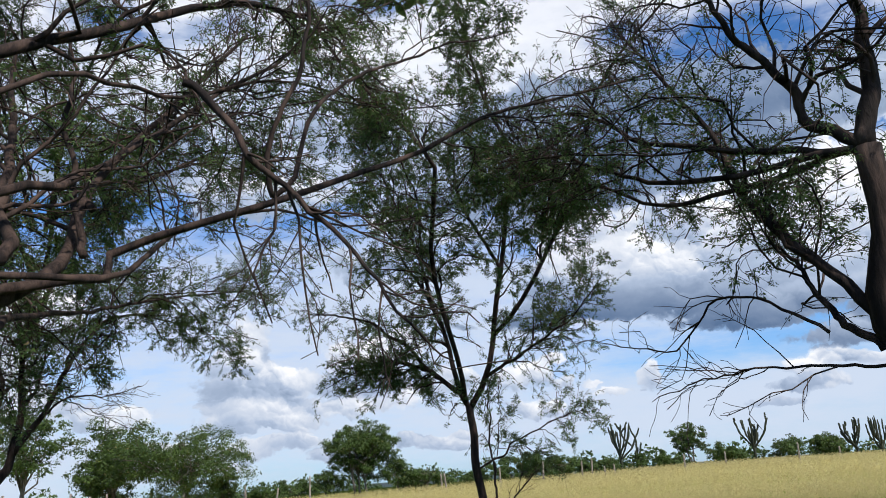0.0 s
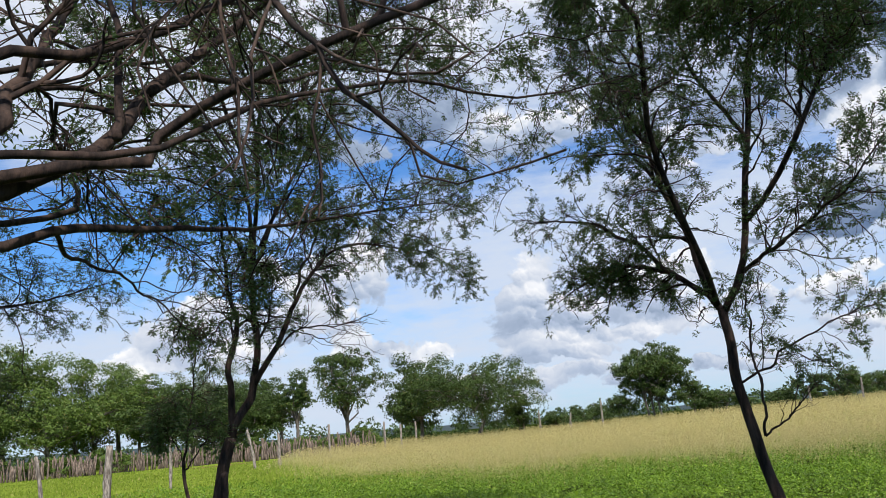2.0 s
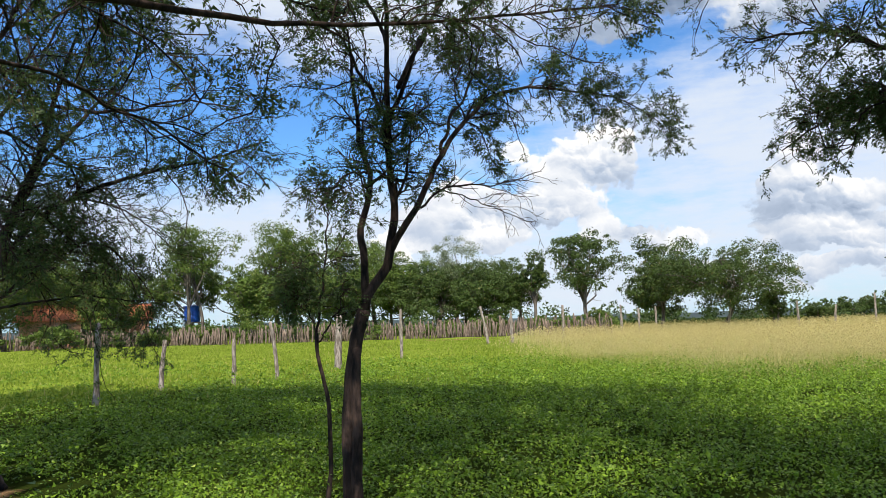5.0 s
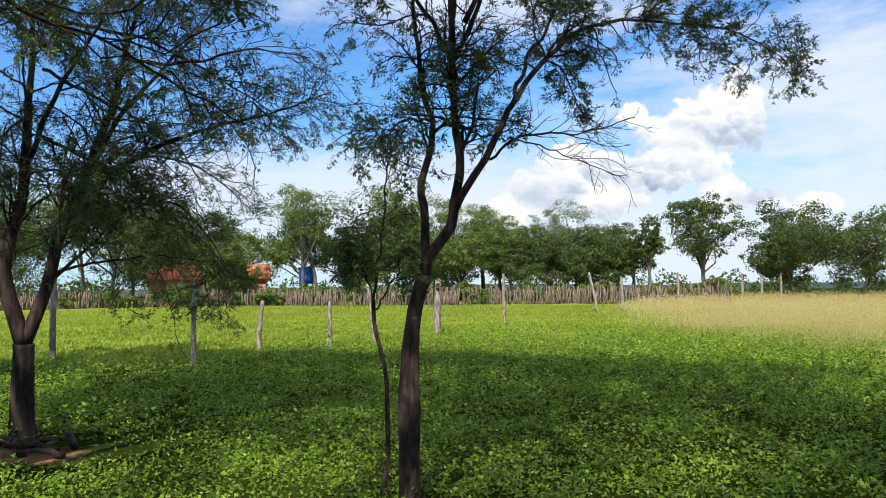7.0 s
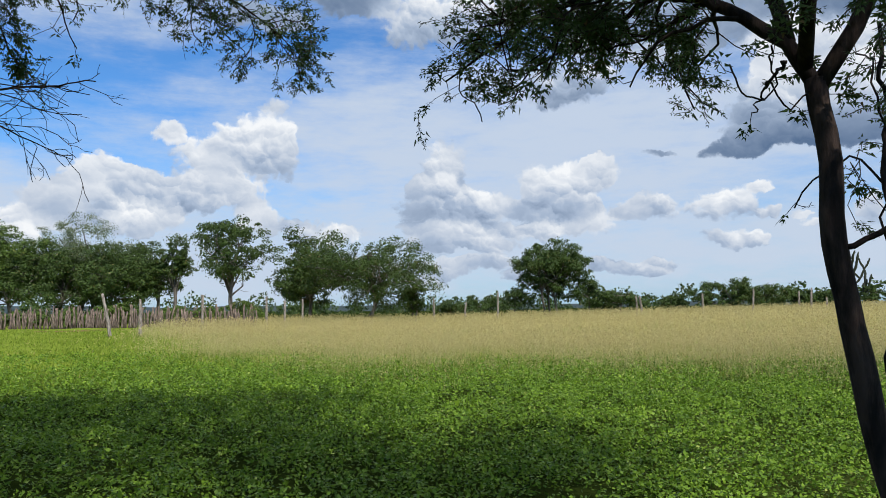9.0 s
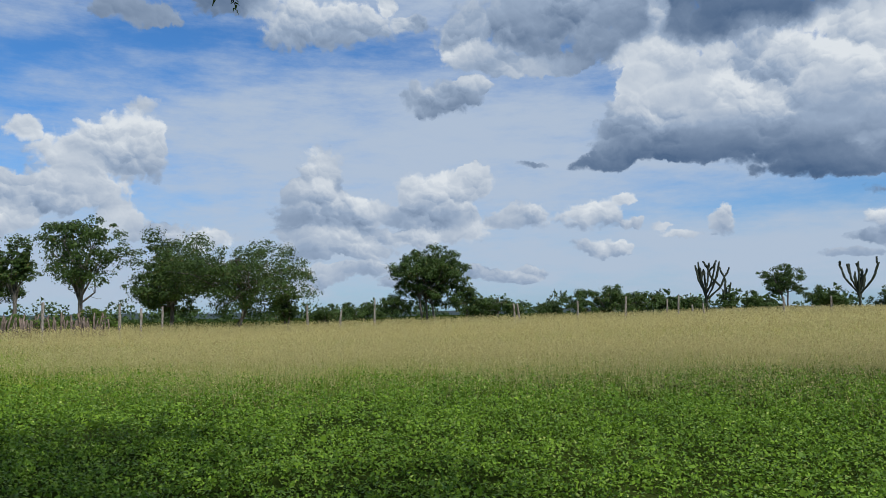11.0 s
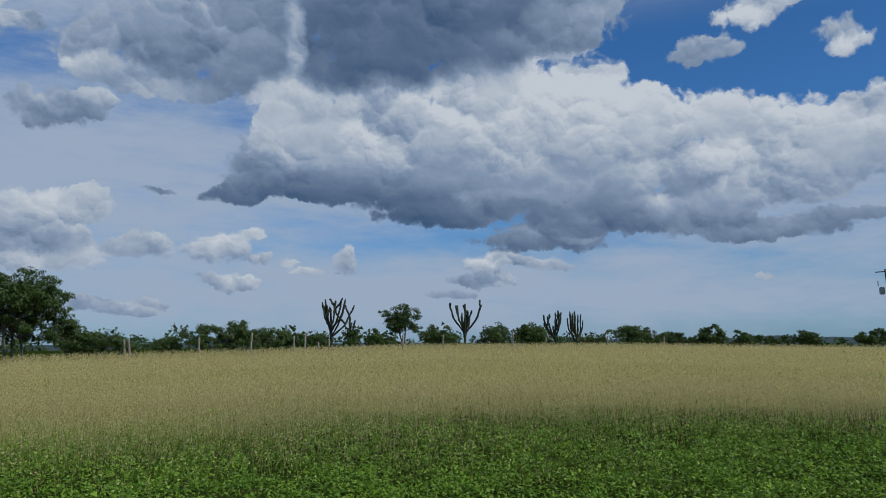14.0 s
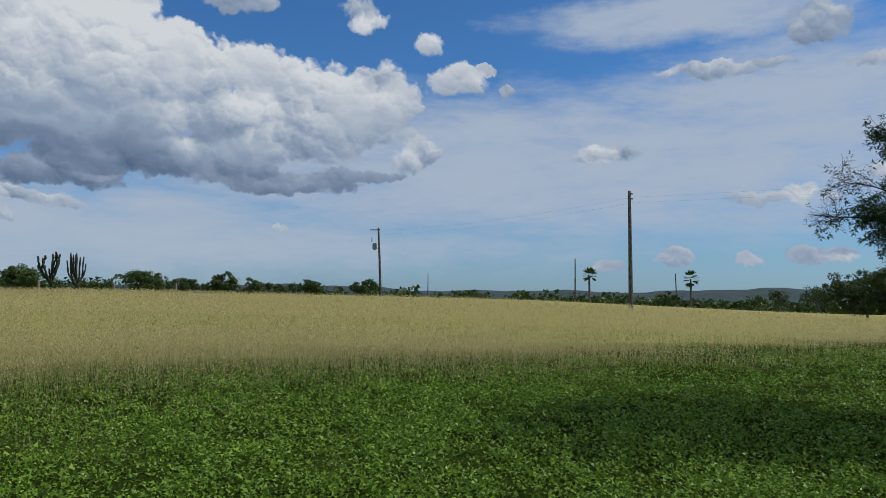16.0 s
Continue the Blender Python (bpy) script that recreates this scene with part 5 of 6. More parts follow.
far_tree("broadleaf_tree", "small upright tree on the field's far edge", 52.5, 63.2, 4.5, 4.5, 159, leaves=2400, bare_below=0.25, leaf=0.18, stems=2)
far_tree("broadleaf_tree", "dark tree beyond the field", 162.1, 26.7, 2.0, 5.2, 160, leaves=500, bare_below=0.08, leaf=0.25)
far_tree("broadleaf_tree", "dark tree beyond the field", 148.7, -29.2, 5.4, 3.7, 161, leaves=500, bare_below=0.08, leaf=0.25)
far_tree("broadleaf_tree", "dark tree beyond the field", 118.3, -26.8, 3.9, 6.9, 162, leaves=1200, bare_below=0.08, leaf=0.25)
far_tree("broadleaf_tree", "dark tree beyond the field", 74.0, -17.3, 4.4, 6.7, 163, leaves=3000, bare_below=0.08, leaf=0.25)
far_tree("broadleaf_tree", "dark tree beyond the field", 68.5, -17.9, 4.6, 5.7, 164, leaves=3000, bare_below=0.08, leaf=0.25)

for k in range(20):
    hx = -52.0 + 2.45 * k
    hy = float(np.interp(hx, [-52, -46, -40, -34, -28.4, -22, -17, -12, -7.5, -4], [28, 38, 44.5, 46, 45.4, 46.8, 49, 50, 50.5, 50.2])) + 1.6
    far_tree("hedge_bush", "low green creeper-covered bush behind the stick fence", hx, hy, 1.55 + 0.3 * math.sin(k * 2.1), 4.6, 300 + k,
             leaf=0.14, leaves=1200, bare_below=0.02, blobs_n=9, group="hedge", mat=M_FEATHER)


# ---- columnar cacti ----
def cactus(x, y, tall, arms, spread, seed, fan=False):
    rng = np.random.default_rng(seed)
    root = thing("candelabra_cactus", (x, y, float(ground_z(x, y)) - 0.05), "dark tall branching candelabra cactus among the scrub", "cactus", "columnar cacti")
    trunk = smooth_line([(0, 0, 0), (0.08, 0, tall * 0.22), (-0.05, 0.05, tall * 0.42)], 14, 0.01, rng)
    lines = [trunk]
    for a in range(arms):
        ang = rng.uniform(0, 2 * math.pi)
        start = trunk[rng.integers(5, 14)]
        if fan:
            parent = lines[rng.integers(1, len(lines))] if a > 3 and a % 2 else trunk
            start = parent[rng.integers(8, 14)]
            reach = (tall - start[2]) * rng.uniform(0.45, 1.0)
            side = np.array([math.cos(ang), math.sin(ang) * 0.8, 0]) * reach
            rise = np.array([0, 0, reach])
            out = rng.uniform(0.15, 0.8)
            lines.append(smooth_line([start, start + side * out * 0.62 + rise * 0.42, start + side * out + rise * 0.95], 14, 0.04, rng))
            continue
        out = spread * rng.uniform(0.25, 1.0)
        end = np.array([out * math.cos(ang), out * math.sin(ang) * 0.7, tall * rng.uniform(0.72, 1.0)])
        bend = start + np.array([(end[0] - start[0]) * 0.75, (end[1] - start[1]) * 0.75, (end[2] - start[2]) * 0.3])
        lines.append(smooth_line([start, bend, end], 14, 0.025, rng))
    for k, line in enumerate(lines):
        r = np.full(14, 0.13 if k == 0 else (0.095 if fan else 0.07)) * (1 + 0.12 * rng.normal(0, 1, 14))
        r[-1] *= 0.55
        V, F = tubes(line[None], r[None], 10)
        ribs = np.where(np.arange(14 * 10) % 2 == 0, 1.0, 0.78)[:, None]
        V[:140] = np.repeat(line, 10, 0) + (V[:140] - np.repeat(line, 10, 0)) * ribs
        part("trunk" if k == 0 else "arm", mesh_np("arm", V, F, M_CACTUS), root)
    return root


cactus(46.0, 65.9, 5.22, 19, 1.5, 1, True)
cactus(46.7, 64.1, 3.41, 4, 0.6, 2, True)
cactus(55.5, 57.5, 4.88, 18, 1.6, 3, True)
cactus(62.6, 52.1, 3.83, 14, 1.3, 4, True)
cactus(63.8, 50.4, 3.87, 15, 1.4, 5, False)



# ---- fences ----
def post_mesh(tall, r, lean, seed, sides=8):
    rng = np.random.default_rng(seed)
    line = smooth_line([(0, 0, -0.15), (lean * 0.3, 0, tall * 0.4), (lean, rng.normal(0, 0.03), tall)], 8, 0.012, rng)
    rad = r * np.linspace(1.1, 0.8, 8) * (1 + 0.08 * rng.normal(0, 1, 8))
    V, F = tubes(line[None], rad[None], sides)
    V[-1, 2] += rng.uniform(0.0, 0.05)
    return mesh_np("post", V, F, M_POST)


def fence_post(x, y, tall, r, lean, seed, label="weathered grey wooden fence post leaning in the grass"):
    ob = new("fence_post", post_mesh(tall, r, lean, seed))
    ob.location = (x, y, float(ground_z(x, y)))
    ob.rotation_euler = (0, 0, seed * 1.7 % 0.8 - 0.4)
    return tagged(ob, label, "fence post", "fence posts")


fence_post(-12.10, 11.40, 1.65, 0.060, 0.05, 1)
fence_post(-9.34, 12.05, 1.40, 0.055, 0.05, 2)
fence_post(-9.69, 14.25, 1.00, 0.050, 0.03, 3)
fence_post(-8.78, 15.42, 0.95, 0.050, 0.02, 4)
fence_post(-8.55, 16.84, 1.30, 0.050, -0.15, 5)
fence_post(-8.42, 19.74, 1.45, 0.100, 0.05, 6)
fence_post(-8.49, 24.73, 1.60, 0.055, 0.02, 7)
fence_post(-8.42, 36.13, 1.75, 0.075, -0.35, 20)
fence_post(-7.54, 37.36, 1.53, 0.075, -0.05, 21)
fence_post(-5.88, 42.75, 1.79, 0.075, 0.00, 22)
fence_post(-3.12, 47.08, 1.75, 0.075, 0.00, 23)
fence_post(-2.16, 48.15, 1.53, 0.075, 0.00, 24)
fence_post(-1.36, 53.24, 1.63, 0.075, 0.00, 25)
fence_post(3.17, 55.21, 1.85, 0.075, 0.30, 26)
fence_post(6.25, 55.97, 1.41, 0.075, 0.20, 27)
fence_post(7.67, 56.81, 1.72, 0.075, -0.05, 28)
fence_post(9.97, 57.46, 1.35, 0.075, 0.10, 29)
fence_post(12.29, 57.01, 2.02, 0.075, 0.05, 30)
fence_post(22.37, 55.93, 1.43, 0.075, -0.10, 31)
fence_post(22.66, 55.81, 1.41, 0.075, -0.15, 32)
fence_post(26.92, 54.94, 1.50, 0.075, 0.00, 33)
fence_post(29.84, 53.34, 1.72, 0.075, 0.10, 34)
fence_post(35.08, 55.93, 1.48, 0.075, 0.00, 35)
fence_post(35.75, 55.47, 1.72, 0.075, 0.05, 36)
fence_post(36.61, 54.86, 0.96, 0.075, 0.00, 37)
fence_post(37.25, 54.39, 1.05, 0.075, 0.00, 38)
fence_post(42.22, 51.60, 1.38, 0.075, 0.00, 39)
fence_post(45.21, 50.14, 1.35, 0.075, 0.00, 40)
fence_post(49.70, 46.72, 1.58, 0.075, 0.00, 41)
fence_post(54.92, 47.32, 1.14, 0.075, 0.00, 42)
fence_post(69.66, 50.66, 1.21, 0.075, 0.00, 43)
fence_post(76.91, 48.26, 1.30, 0.075, 0.00, 44)


# stick fence
STICK_LINE = [(-52, 28), (-46, 38), (-40, 44.5), (-34, 46), (-28.4, 45.4), (-22, 46.8), (-17, 49), (-12, 50), (-7.5, 50.5), (-4, 50.2)]
rng = np.random.default_rng(23)
fence = thing("stick_fence", (-22, 46.8, float(ground_z(-22, 46.8))), "old fence of close-set weathered grey sticks", "fence")
stick_meshes = []
for s in range(8):
    line = smooth_line([(0, 0, -0.1), (rng.normal(0, 0.04), rng.normal(0, 0.04), 0.6), (rng.normal(0, 0.10), rng.normal(0, 0.05), 1.25)], 5, 0.012, rng)
    V, F = tubes(line[None], (rng.uniform(0.04, 0.075) * np.linspace(1.1, 0.7, 5))[None], 6)
    stick_meshes.append(mesh_np("stick", V, F, M_STICK))
path = smooth_line([(x, y, 0) for x, y in STICK_LINE], 296)
for k, (x, y, _) in enumerate(path):
    ob = part("stick", stick_meshes[k % 8], fence)
    x, y = x + rng.normal(0, 0.03), y + rng.normal(0, 0.05)
    ob.location = (x + 22, y - 46.8, float(ground_z(x, y)) - float(ground_z(-22, 46.8)))
    ob.rotation_euler = (rng.normal(0, 0.05), rng.normal(0, 0.08), rng.uniform(0, 6.28))
    ob.scale = (1, 1, rng.uniform(0.72, 1.10))
SX = rng.uniform(0, 295, 520)
low = np.minimum(SX.astype(int), 294)
spot = path[low] + (path[low + 1] - path[low]) * (SX - low)[:, None]
spot[:, 1] += rng.normal(0, 0.07, 520)
spot[:, 2] = ground_z(spot[:, 0], spot[:, 1]) - float(ground_z(-22, 46.8)) - 0.1
spot[:, :2] -= np.array([-22, 46.8])
rise = np.stack([rng.normal(0, 0.12, 520), rng.normal(0, 0.08, 520), rng.uniform(0.75, 1.3, 520)], 1)
P = np.stack([spot, spot + rise * 0.5 + rng.normal(0, 0.02, (520, 3)), spot + rise], 1)
V, F = tubes(P, rng.uniform(0.03, 0.06, (520, 1)) * np.array([[1.1, 0.95, 0.7]]), 5)
tagged(part("thin_stick", mesh_np("thin_stick", V, F, M_STICK), fence), kind="stuff")


# ---- poles, wires and palms ----
def box_mesh(name, size, mat, bevel=0.01):
    bm = bmesh.new()
    bmesh.ops.create_cube(bm, size=1.0)
    bmesh.ops.scale(bm, vec=size, verts=bm.verts)
    if bevel:
        bmesh.ops.bevel(bm, geom=bm.edges[:], offset=bevel, segments=2, affect="EDGES")
    m = bpy.data.meshes.new(name)
    bm.to_mesh(m)
    bm.free()
    m.materials.append(mat)
    return m


def utility_pole(x, y, tall, r, lean, label, fittings=0):
    root = thing("utility_pole", (x, y, float(ground_z(x, y)) - 0.1), label, "utility pole", "utility poles")
    line = smooth_line([(0, 0, 0), (0, lean * 0.45, tall * 0.5), (0, lean, tall)], 10)
    V, F = tubes(line[None], np.linspace(r, r * 0.62, 10)[None], 12)
    part("pole", mesh_np("pole", V, F, M_POLE, True), root)
    for k in range(fittings):
        z = tall - 0.25 - 0.42 * k
        V, F = tubes(np.array([[(-0.05, lean - 0.12, z), (-0.05, lean - 0.22, z), (-0.05, lean - 0.32, z)]]), np.array([[0.05, 0.09, 0.05]]), 10)
        part("insulator", mesh_np("insulator", V, F, M_METAL, True), root, "grey porcelain insulator")
    return root


utility_pole(69.06, 2.64, 10.2, 0.20, 0.10, "tall dark wooden power pole standing in the field", 2)
t_pole = utility_pole(104.9, 33.5, 9.6, 0.20, 0.45, "leaning dark power pole with a small transformer", 1)
ob = part("transformer", box_mesh("transformer", (0.5, 0.55, 0.9), M_METAL, 0.08), t_pole, "grey pole-mounted transformer")
ob.location = (0, 0.95, 7.0)
ob = part("crossarm", box_mesh("crossarm", (0.12, 1.3, 0.12), M_POLE), t_pole)
ob.location = (0, 0.95, 9.3)
ob = part("fuse_arm", box_mesh("fuse_arm", (0.1, 0.1, 0.7), M_METAL), t_pole)
ob.location = (0, 1.35, 7.9)
utility_pole(173.2, 7.1, 10.5, 0.18, 0.0, "distant thin power pole above the scrub")
utility_pole(231.4, -21.9, 11.5, 0.22, 0.35, "distant leaning power pole above the scrub")
utility_pole(297.8, 64.0, 14.0, 0.22, 0.0, "distant thin power pole on the horizon")


def wire(points, sag, label):
    P = []
    for a, b in zip(points[:-1], points[1:]):
        s = np.linspace(0, 1, 24)[:, None]
        line = np.array(a) * (1 - s) + np.array(b) * s
        line[:, 2] -= sag * 4 * (s * (1 - s))[:, 0]
        P.append(line)
    V, F = tubes(np.array(P), np.full((len(P), 24), 0.0028), 4)
    tagged(new("power_line", mesh_np("power_line", V, F, M_DARK)), label, "power line", "power lines")


wire([(104.9, 33.9, 10.6), (69.06, 2.4, 10.4), (40.0, -46.0, 10.6)], 0.5, "thin power line strung between wooden poles")
wire([(104.9, 33.7, 10.1), (69.06, 2.4, 9.95), (40.0, -46.0, 10.1)], 0.55, "thin power line strung between wooden poles")


def palm(x, y, tall, r, seed):
    rng = np.random.default_rng(seed)
    root = thing("fan_palm", (x, y, float(ground_z(x, y)) - 0.1), "fan palm with a round crown above the scrub", "palm", "palms")
    line = smooth_line([(0, 0, 0), (0.1, 0, tall * 0.5), (0, 0.1, tall)], 10)
    V, F = tubes(line[None], np.linspace(0.28, 0.2, 10)[None], 9)
    part("trunk", mesh_np("trunk", V, F, M_GREY_BARK, True), root)
    for f in range(34):
        d = random_dirs(1, rng)[0]
        d[2] = d[2] * 0.9 + 0.15
        d = d / np.linalg.norm(d)
        centre = np.array([0, 0, tall]) + d * r * 0.55
        side = unit(np.cross(d, np.array([0, 0, 1.0])))
        blades = []
        for a in np.linspace(-1.15, 1.15, 9):
            w = math.cos(a) * d + math.sin(a) * side
            blades.append(w)
        w = np.array(blades)
        up_d = np.cross(w, np.cross(d, side))
        V, F = diamonds(np.repeat(centre[None], 9, 0), w, unit(up_d), np.full(9, r * 0.52), np.full(9, r * 0.12))
        part("frond", mesh_np("frond", V, F, M_BROAD), root)
    return root


palm(173.2, 4.0, 7.0, 1.9, 3)
palm(191.2, -20.0, 8.0, 2.2, 4)


# ---- distant hills and woods ----
def hill_range(az0, az1, dist, base_z, top, seed, label):
    rng = np.random.default_rng(seed)
    count = 140
    az = np.radians(np.linspace(az0, az1, count))
    h = np.zeros(count)
    for k, amp in ((2, 0.5), (5, 0.3), (11, 0.2), (23, 0.1), (47, 0.06)):
        h += amp * np.sin(np.linspace(0, k * 2 * math.pi, count) + rng.uniform(0, 6.28))
    h = base_z + (top - base_z) * np.clip(0.55 + 0.45 * h, 0.08, 1.2)
    rows_v = []
    for back, f in ((-260, 0.0), (-120, 0.5), (0, 1.0), (200, 0.6), (420, 0.0)):
        r = dist + back
        rows_v.append(np.stack([2 + r * np.sin(az), 6 + r * np.cos(az), -16 + (h + 16) * f], 1))
    V = np.stack(rows_v)
    i = np.arange(5 * count).reshape(5, count)
    q = np.stack([i[:-1, :-1], i[:-1, 1:], i[1:, 1:], i[1:, :-1]], -1).reshape(-1, 4)
    tagged(new("backdrop_hills", mesh_np("hills", V, [q], M_HILL, True)), label, "hills", kind="structure")


hill_range(48, 128, 2300, 0, 25, 5, "distant low blue-green scrub hills on the horizon")
hill_range(-75, 55, 2600, -4, 14, 6, "distant flat wooded ridge on the horizon")


def far_woods(count, az, dist, tall, seed, label, leaf=0.8, per=110):
    rng = np.random.default_rng(seed)
    a = np.radians(rng.uniform(*az, count))
    r = rng.uniform(dist[0] ** 0.5, dist[1] ** 0.5, count) ** 2
    cx, cy = 2 + r * np.sin(a), 6 + r * np.cos(a)
    cz = ground_z(cx, cy)
    h = rng.uniform(*tall, count)
    who = np.repeat(np.arange(count), per)
    p = random_dirs(count * per, rng) * (0.4 + 0.6 * rng.random((count * per, 1)) ** 0.5)
    p = p * np.stack([h * 0.62, h * 0.62, h * 0.5], 1)[who]
    at = np.stack([cx, cy, cz + h * 0.5], 1)[who] + p
    d = random_dirs(len(at), rng)
    s = unit(np.cross(d, random_dirs(len(at), rng)))
    ln = leaf * rng.uniform(0.6, 1.4, len(at))
    V, F = slivers(at, d, s, ln, ln * 0.9)
    tagged(new("far_woods", mesh_np("far_woods", V, F, M_BROAD)), label, "woods", kind="stuff")


far_woods(700, (62, 125), (190, 560), (2.6, 4.6), 7, "dark scrub woodland in the valley beyond the field", 1.2, 75)
far_woods(520, (62, 125), (520, 1400), (6, 10), 8, "dark scrub woodland in the distance", 3.2, 70)
far_woods(330, (-70, 62), (105, 260), (2.0, 3.4), 9, "dark green scrub behind the tree line", 0.50, 110)


# ---- farmhouse and water tank ----
def house():
    hx, hy = -45.0, 51.0
    root = thing("farmhouse", (hx, hy, float(ground_z(hx, hy))), "small farmhouse with red clay tile roof behind trees", "house")
    root.rotation_euler = (0, 0, radians(38))
    w, dpt, h, rise = 9.0, 5.4, 2.15, 1.05
    for name, size, place in (("wall", (w, 0.15, h), (0, -dpt / 2, h / 2)), ("wall", (w, 0.15, h), (0, dpt / 2, h / 2)),
                              ("wall", (0.15, dpt - 0.16, h), (-w / 2 + 0.08, 0, h / 2)), ("wall", (0.15, dpt - 0.16, h), (w / 2 - 0.08, 0, h / 2))):
        ob = part(name, box_mesh(name, size, M_WALL), root)
        ob.location = place
    # dark slabs on the wall face stand in for the unlit inside
    for sx in (-1.6, 1.7):
        ob = part("window", box_mesh("window", (0.9, 0.08, 0.8), M_DARK), root, "dark slab for the shade in an open window")
        ob.location = (sx, -dpt / 2 - 0.07, 1.25)
    ob = part("door", box_mesh("door", (0.8, 0.08, 1.9), M_DARK), root, "dark slab for the shade in an open doorway")
    ob.location = (0.1, -dpt / 2 - 0.07, 0.95)
    for sign in (-1, 1):
        V = np.array([(-w / 2, -dpt / 2, h), (-w / 2, dpt / 2, h), (-w / 2, 0, h + rise)]) * np.array([-sign, 1, 1])
        V2 = V + np.array([0.14 * sign, 0, 0])
        ob = part("gable", mesh_np("gable", np.concatenate([V, V2]), [np.array([[0, 1, 2], [3, 5, 4]]), np.array([[0, 3, 4, 1], [1, 4, 5, 2], [2, 5, 3, 0]])], M_WALL), root)
    slope = math.atan2(rise, dpt / 2)
    run = math.hypot(rise, dpt / 2) + 0.5
    tile_u = np.linspace(0, math.pi, 6)
    lineup = np.stack([0.115 * np.cos(tile_u), 0 * tile_u, 0.06 * np.sin(tile_u)], 1)
    V = np.concatenate([lineup, lineup * np.array([0.9, 1, 0.9]) + np.array([0, run, 0])])
    i = np.arange(5)
    tile = mesh_np("roof_rib", V, [np.stack([i, i + 1, i + 7, i + 6], 1)], M_ROOF, True)
    for sign in (-1, 1):
        deck = part("roof", box_mesh("roof", (w + 0.7, run, 0.05), M_ROOF), root)
        deck.location = (0, sign * (dpt / 4 + 0.22), h + rise / 2 - 0.06)
        deck.rotation_euler = (-sign * slope, 0, 0)
        for k in range(int((w + 0.7) / 0.24)):
            ob = part("roof_rib", tile, deck)
            ob.location = (-(w + 0.7) / 2 + 0.12 + 0.24 * k, -run / 2, 0.028)


house()


def water_tank():
    x, y = -36.3, 52.4
    root = thing("water_tank", (x, y, float(ground_z(x, y))), "blue plastic water tank on a short stand", "water tank")
    for sx, sy in ((-0.35, -0.35), (0.35, -0.35), (-0.35, 0.35), (0.35, 0.35)):
        ob = part("leg", box_mesh("leg", (0.12, 0.12, 1.55), M_POST), root)
        ob.location = (sx, sy, 0.775)
    ob = part("platform", box_mesh("platform", (1.4, 1.4, 0.08), M_POST), root)
    ob.location = (0, 0, 1.59)
    z = np.array([0, 0.04, 0.3, 0.33, 0.6, 0.63, 0.88, 0.92])
    r = np.array([0.44, 0.47, 0.49, 0.47, 0.505, 0.485, 0.52, 0.53])
    V, F = tubes(np.stack([0 * z, 0 * z, z * 1.3 + 1.63], 1)[None], r[None] * 1.25, 28)
    part("tank", mesh_np("tank", V, F, M_TANK, True), root)
    z = np.array([0, 0.05, 0.09, 0.12])
    V, F = tubes(np.stack([0 * z, 0 * z, z + 2.83], 1)[None], np.array([[0.69, 0.69, 0.44, 0.12]]), 28)
    part("lid", mesh_np("lid", V, F, M_TANK, True), root, "domed blue plastic lid")


water_tank()



def root_pile():
    rng = np.random.default_rng(41)
    x, y = -5.75, 6.55
    root = thing("root_pile", (x, y, float(ground_z(x, y))), "small pile of dark broken roots and soil clods", "roots")
    for k in range(9):
        a = rng.uniform(0, 6.28)
        c = np.array([rng.normal(0, 0.22), rng.normal(0, 0.14), 0.05 + 0.04 * rng.random()])
        h = np.array([math.cos(a) * 0.2, math.sin(a) * 0.2, 0.05])
        V, F = tubes(smooth_line([c - h, c + np.array([0, 0, 0.04]), c + h], 7, 0.02, rng)[None], np.linspace(0.035, 0.015, 7)[None], 7)
        part("root", mesh_np("root", V, F, M_BARK, True), root)


root_pile()


# ---- weeds and grass ----
PATH_X = np.array([-0.9, -0.2, 0.3, 0.45, 0.6, 1.4, 2.1, 3.2])
PATH_Y = np.array([-1.0, -0.2, 1.0, 2.2, 4.0, 6.3, 7.2, 7.4])


def path_gap(x, y):
    return np.min(np.hypot(x[:, None] - PATH_X[None], y[:, None] - PATH_Y[None]), axis=1)


def scatter(count, box, keep, rng):
    x, y = rng.uniform(box[0], box[1], count), rng.uniform(box[2], box[3], count)
    ok = rng.random(count) < keep(x, y)
    return x[ok], y[ok]


rng = np.random.default_rng(31)


def weed_density(x, y):
    g = path_gap(x, y)
    near = np.clip(1.5 - g / 11, 0.12, 1.0)
    bare_here = np.exp(-((x + 5.6) / 0.9) ** 2 - ((y - 6.6) / 0.7) ** 2)
    clump = 0.74 + 0.26 * np.sin(x * 2.1 + np.sin(y * 1.7)) * np.sin(y * 2.4 + np.sin(x * 1.3))
    hollow = np.sin(x * 3.1 + 2.3 * np.sin(y * 1.9 + 0.7 * x)) + np.sin(y * 3.7 + 2.1 * np.sin(x * 2.2)) + 0.6 * np.sin(x * 7.3 + 5.1 * y)
    clump = clump * np.clip(1.15 + 0.75 * (hollow + 1.0), 0.08, 1.0)
    lawn = np.where((x < -9.5) & (y > 11.5), 0.5, 1.0)
    behind = np.where((y < 3) & (x < 4), 0.3, 1.0)
    return behind * near * clump * (1 - 0.94 * dryness(x, y) ** 1.3) * np.clip(1 - 1.2 * bare_here, 0, 1) * lawn


# plants as small domes of leaves, each with a height of its own
px, py = scatter(200000, (-20, 32, -4, 24), weed_density, rng)
patch = 0.5 + 0.5 * np.sin(px * 1.1 + 2 * np.sin(py * 0.7)) * np.sin(py * 1.3 + 2 * np.sin(px * 0.6))
mound = 0.5 + 0.5 * np.sin(px * 7.3 + 2.2 * np.sin(py * 3.1)) * np.sin(py * 8.1 + 2.2 * np.sin(px * 3.7))
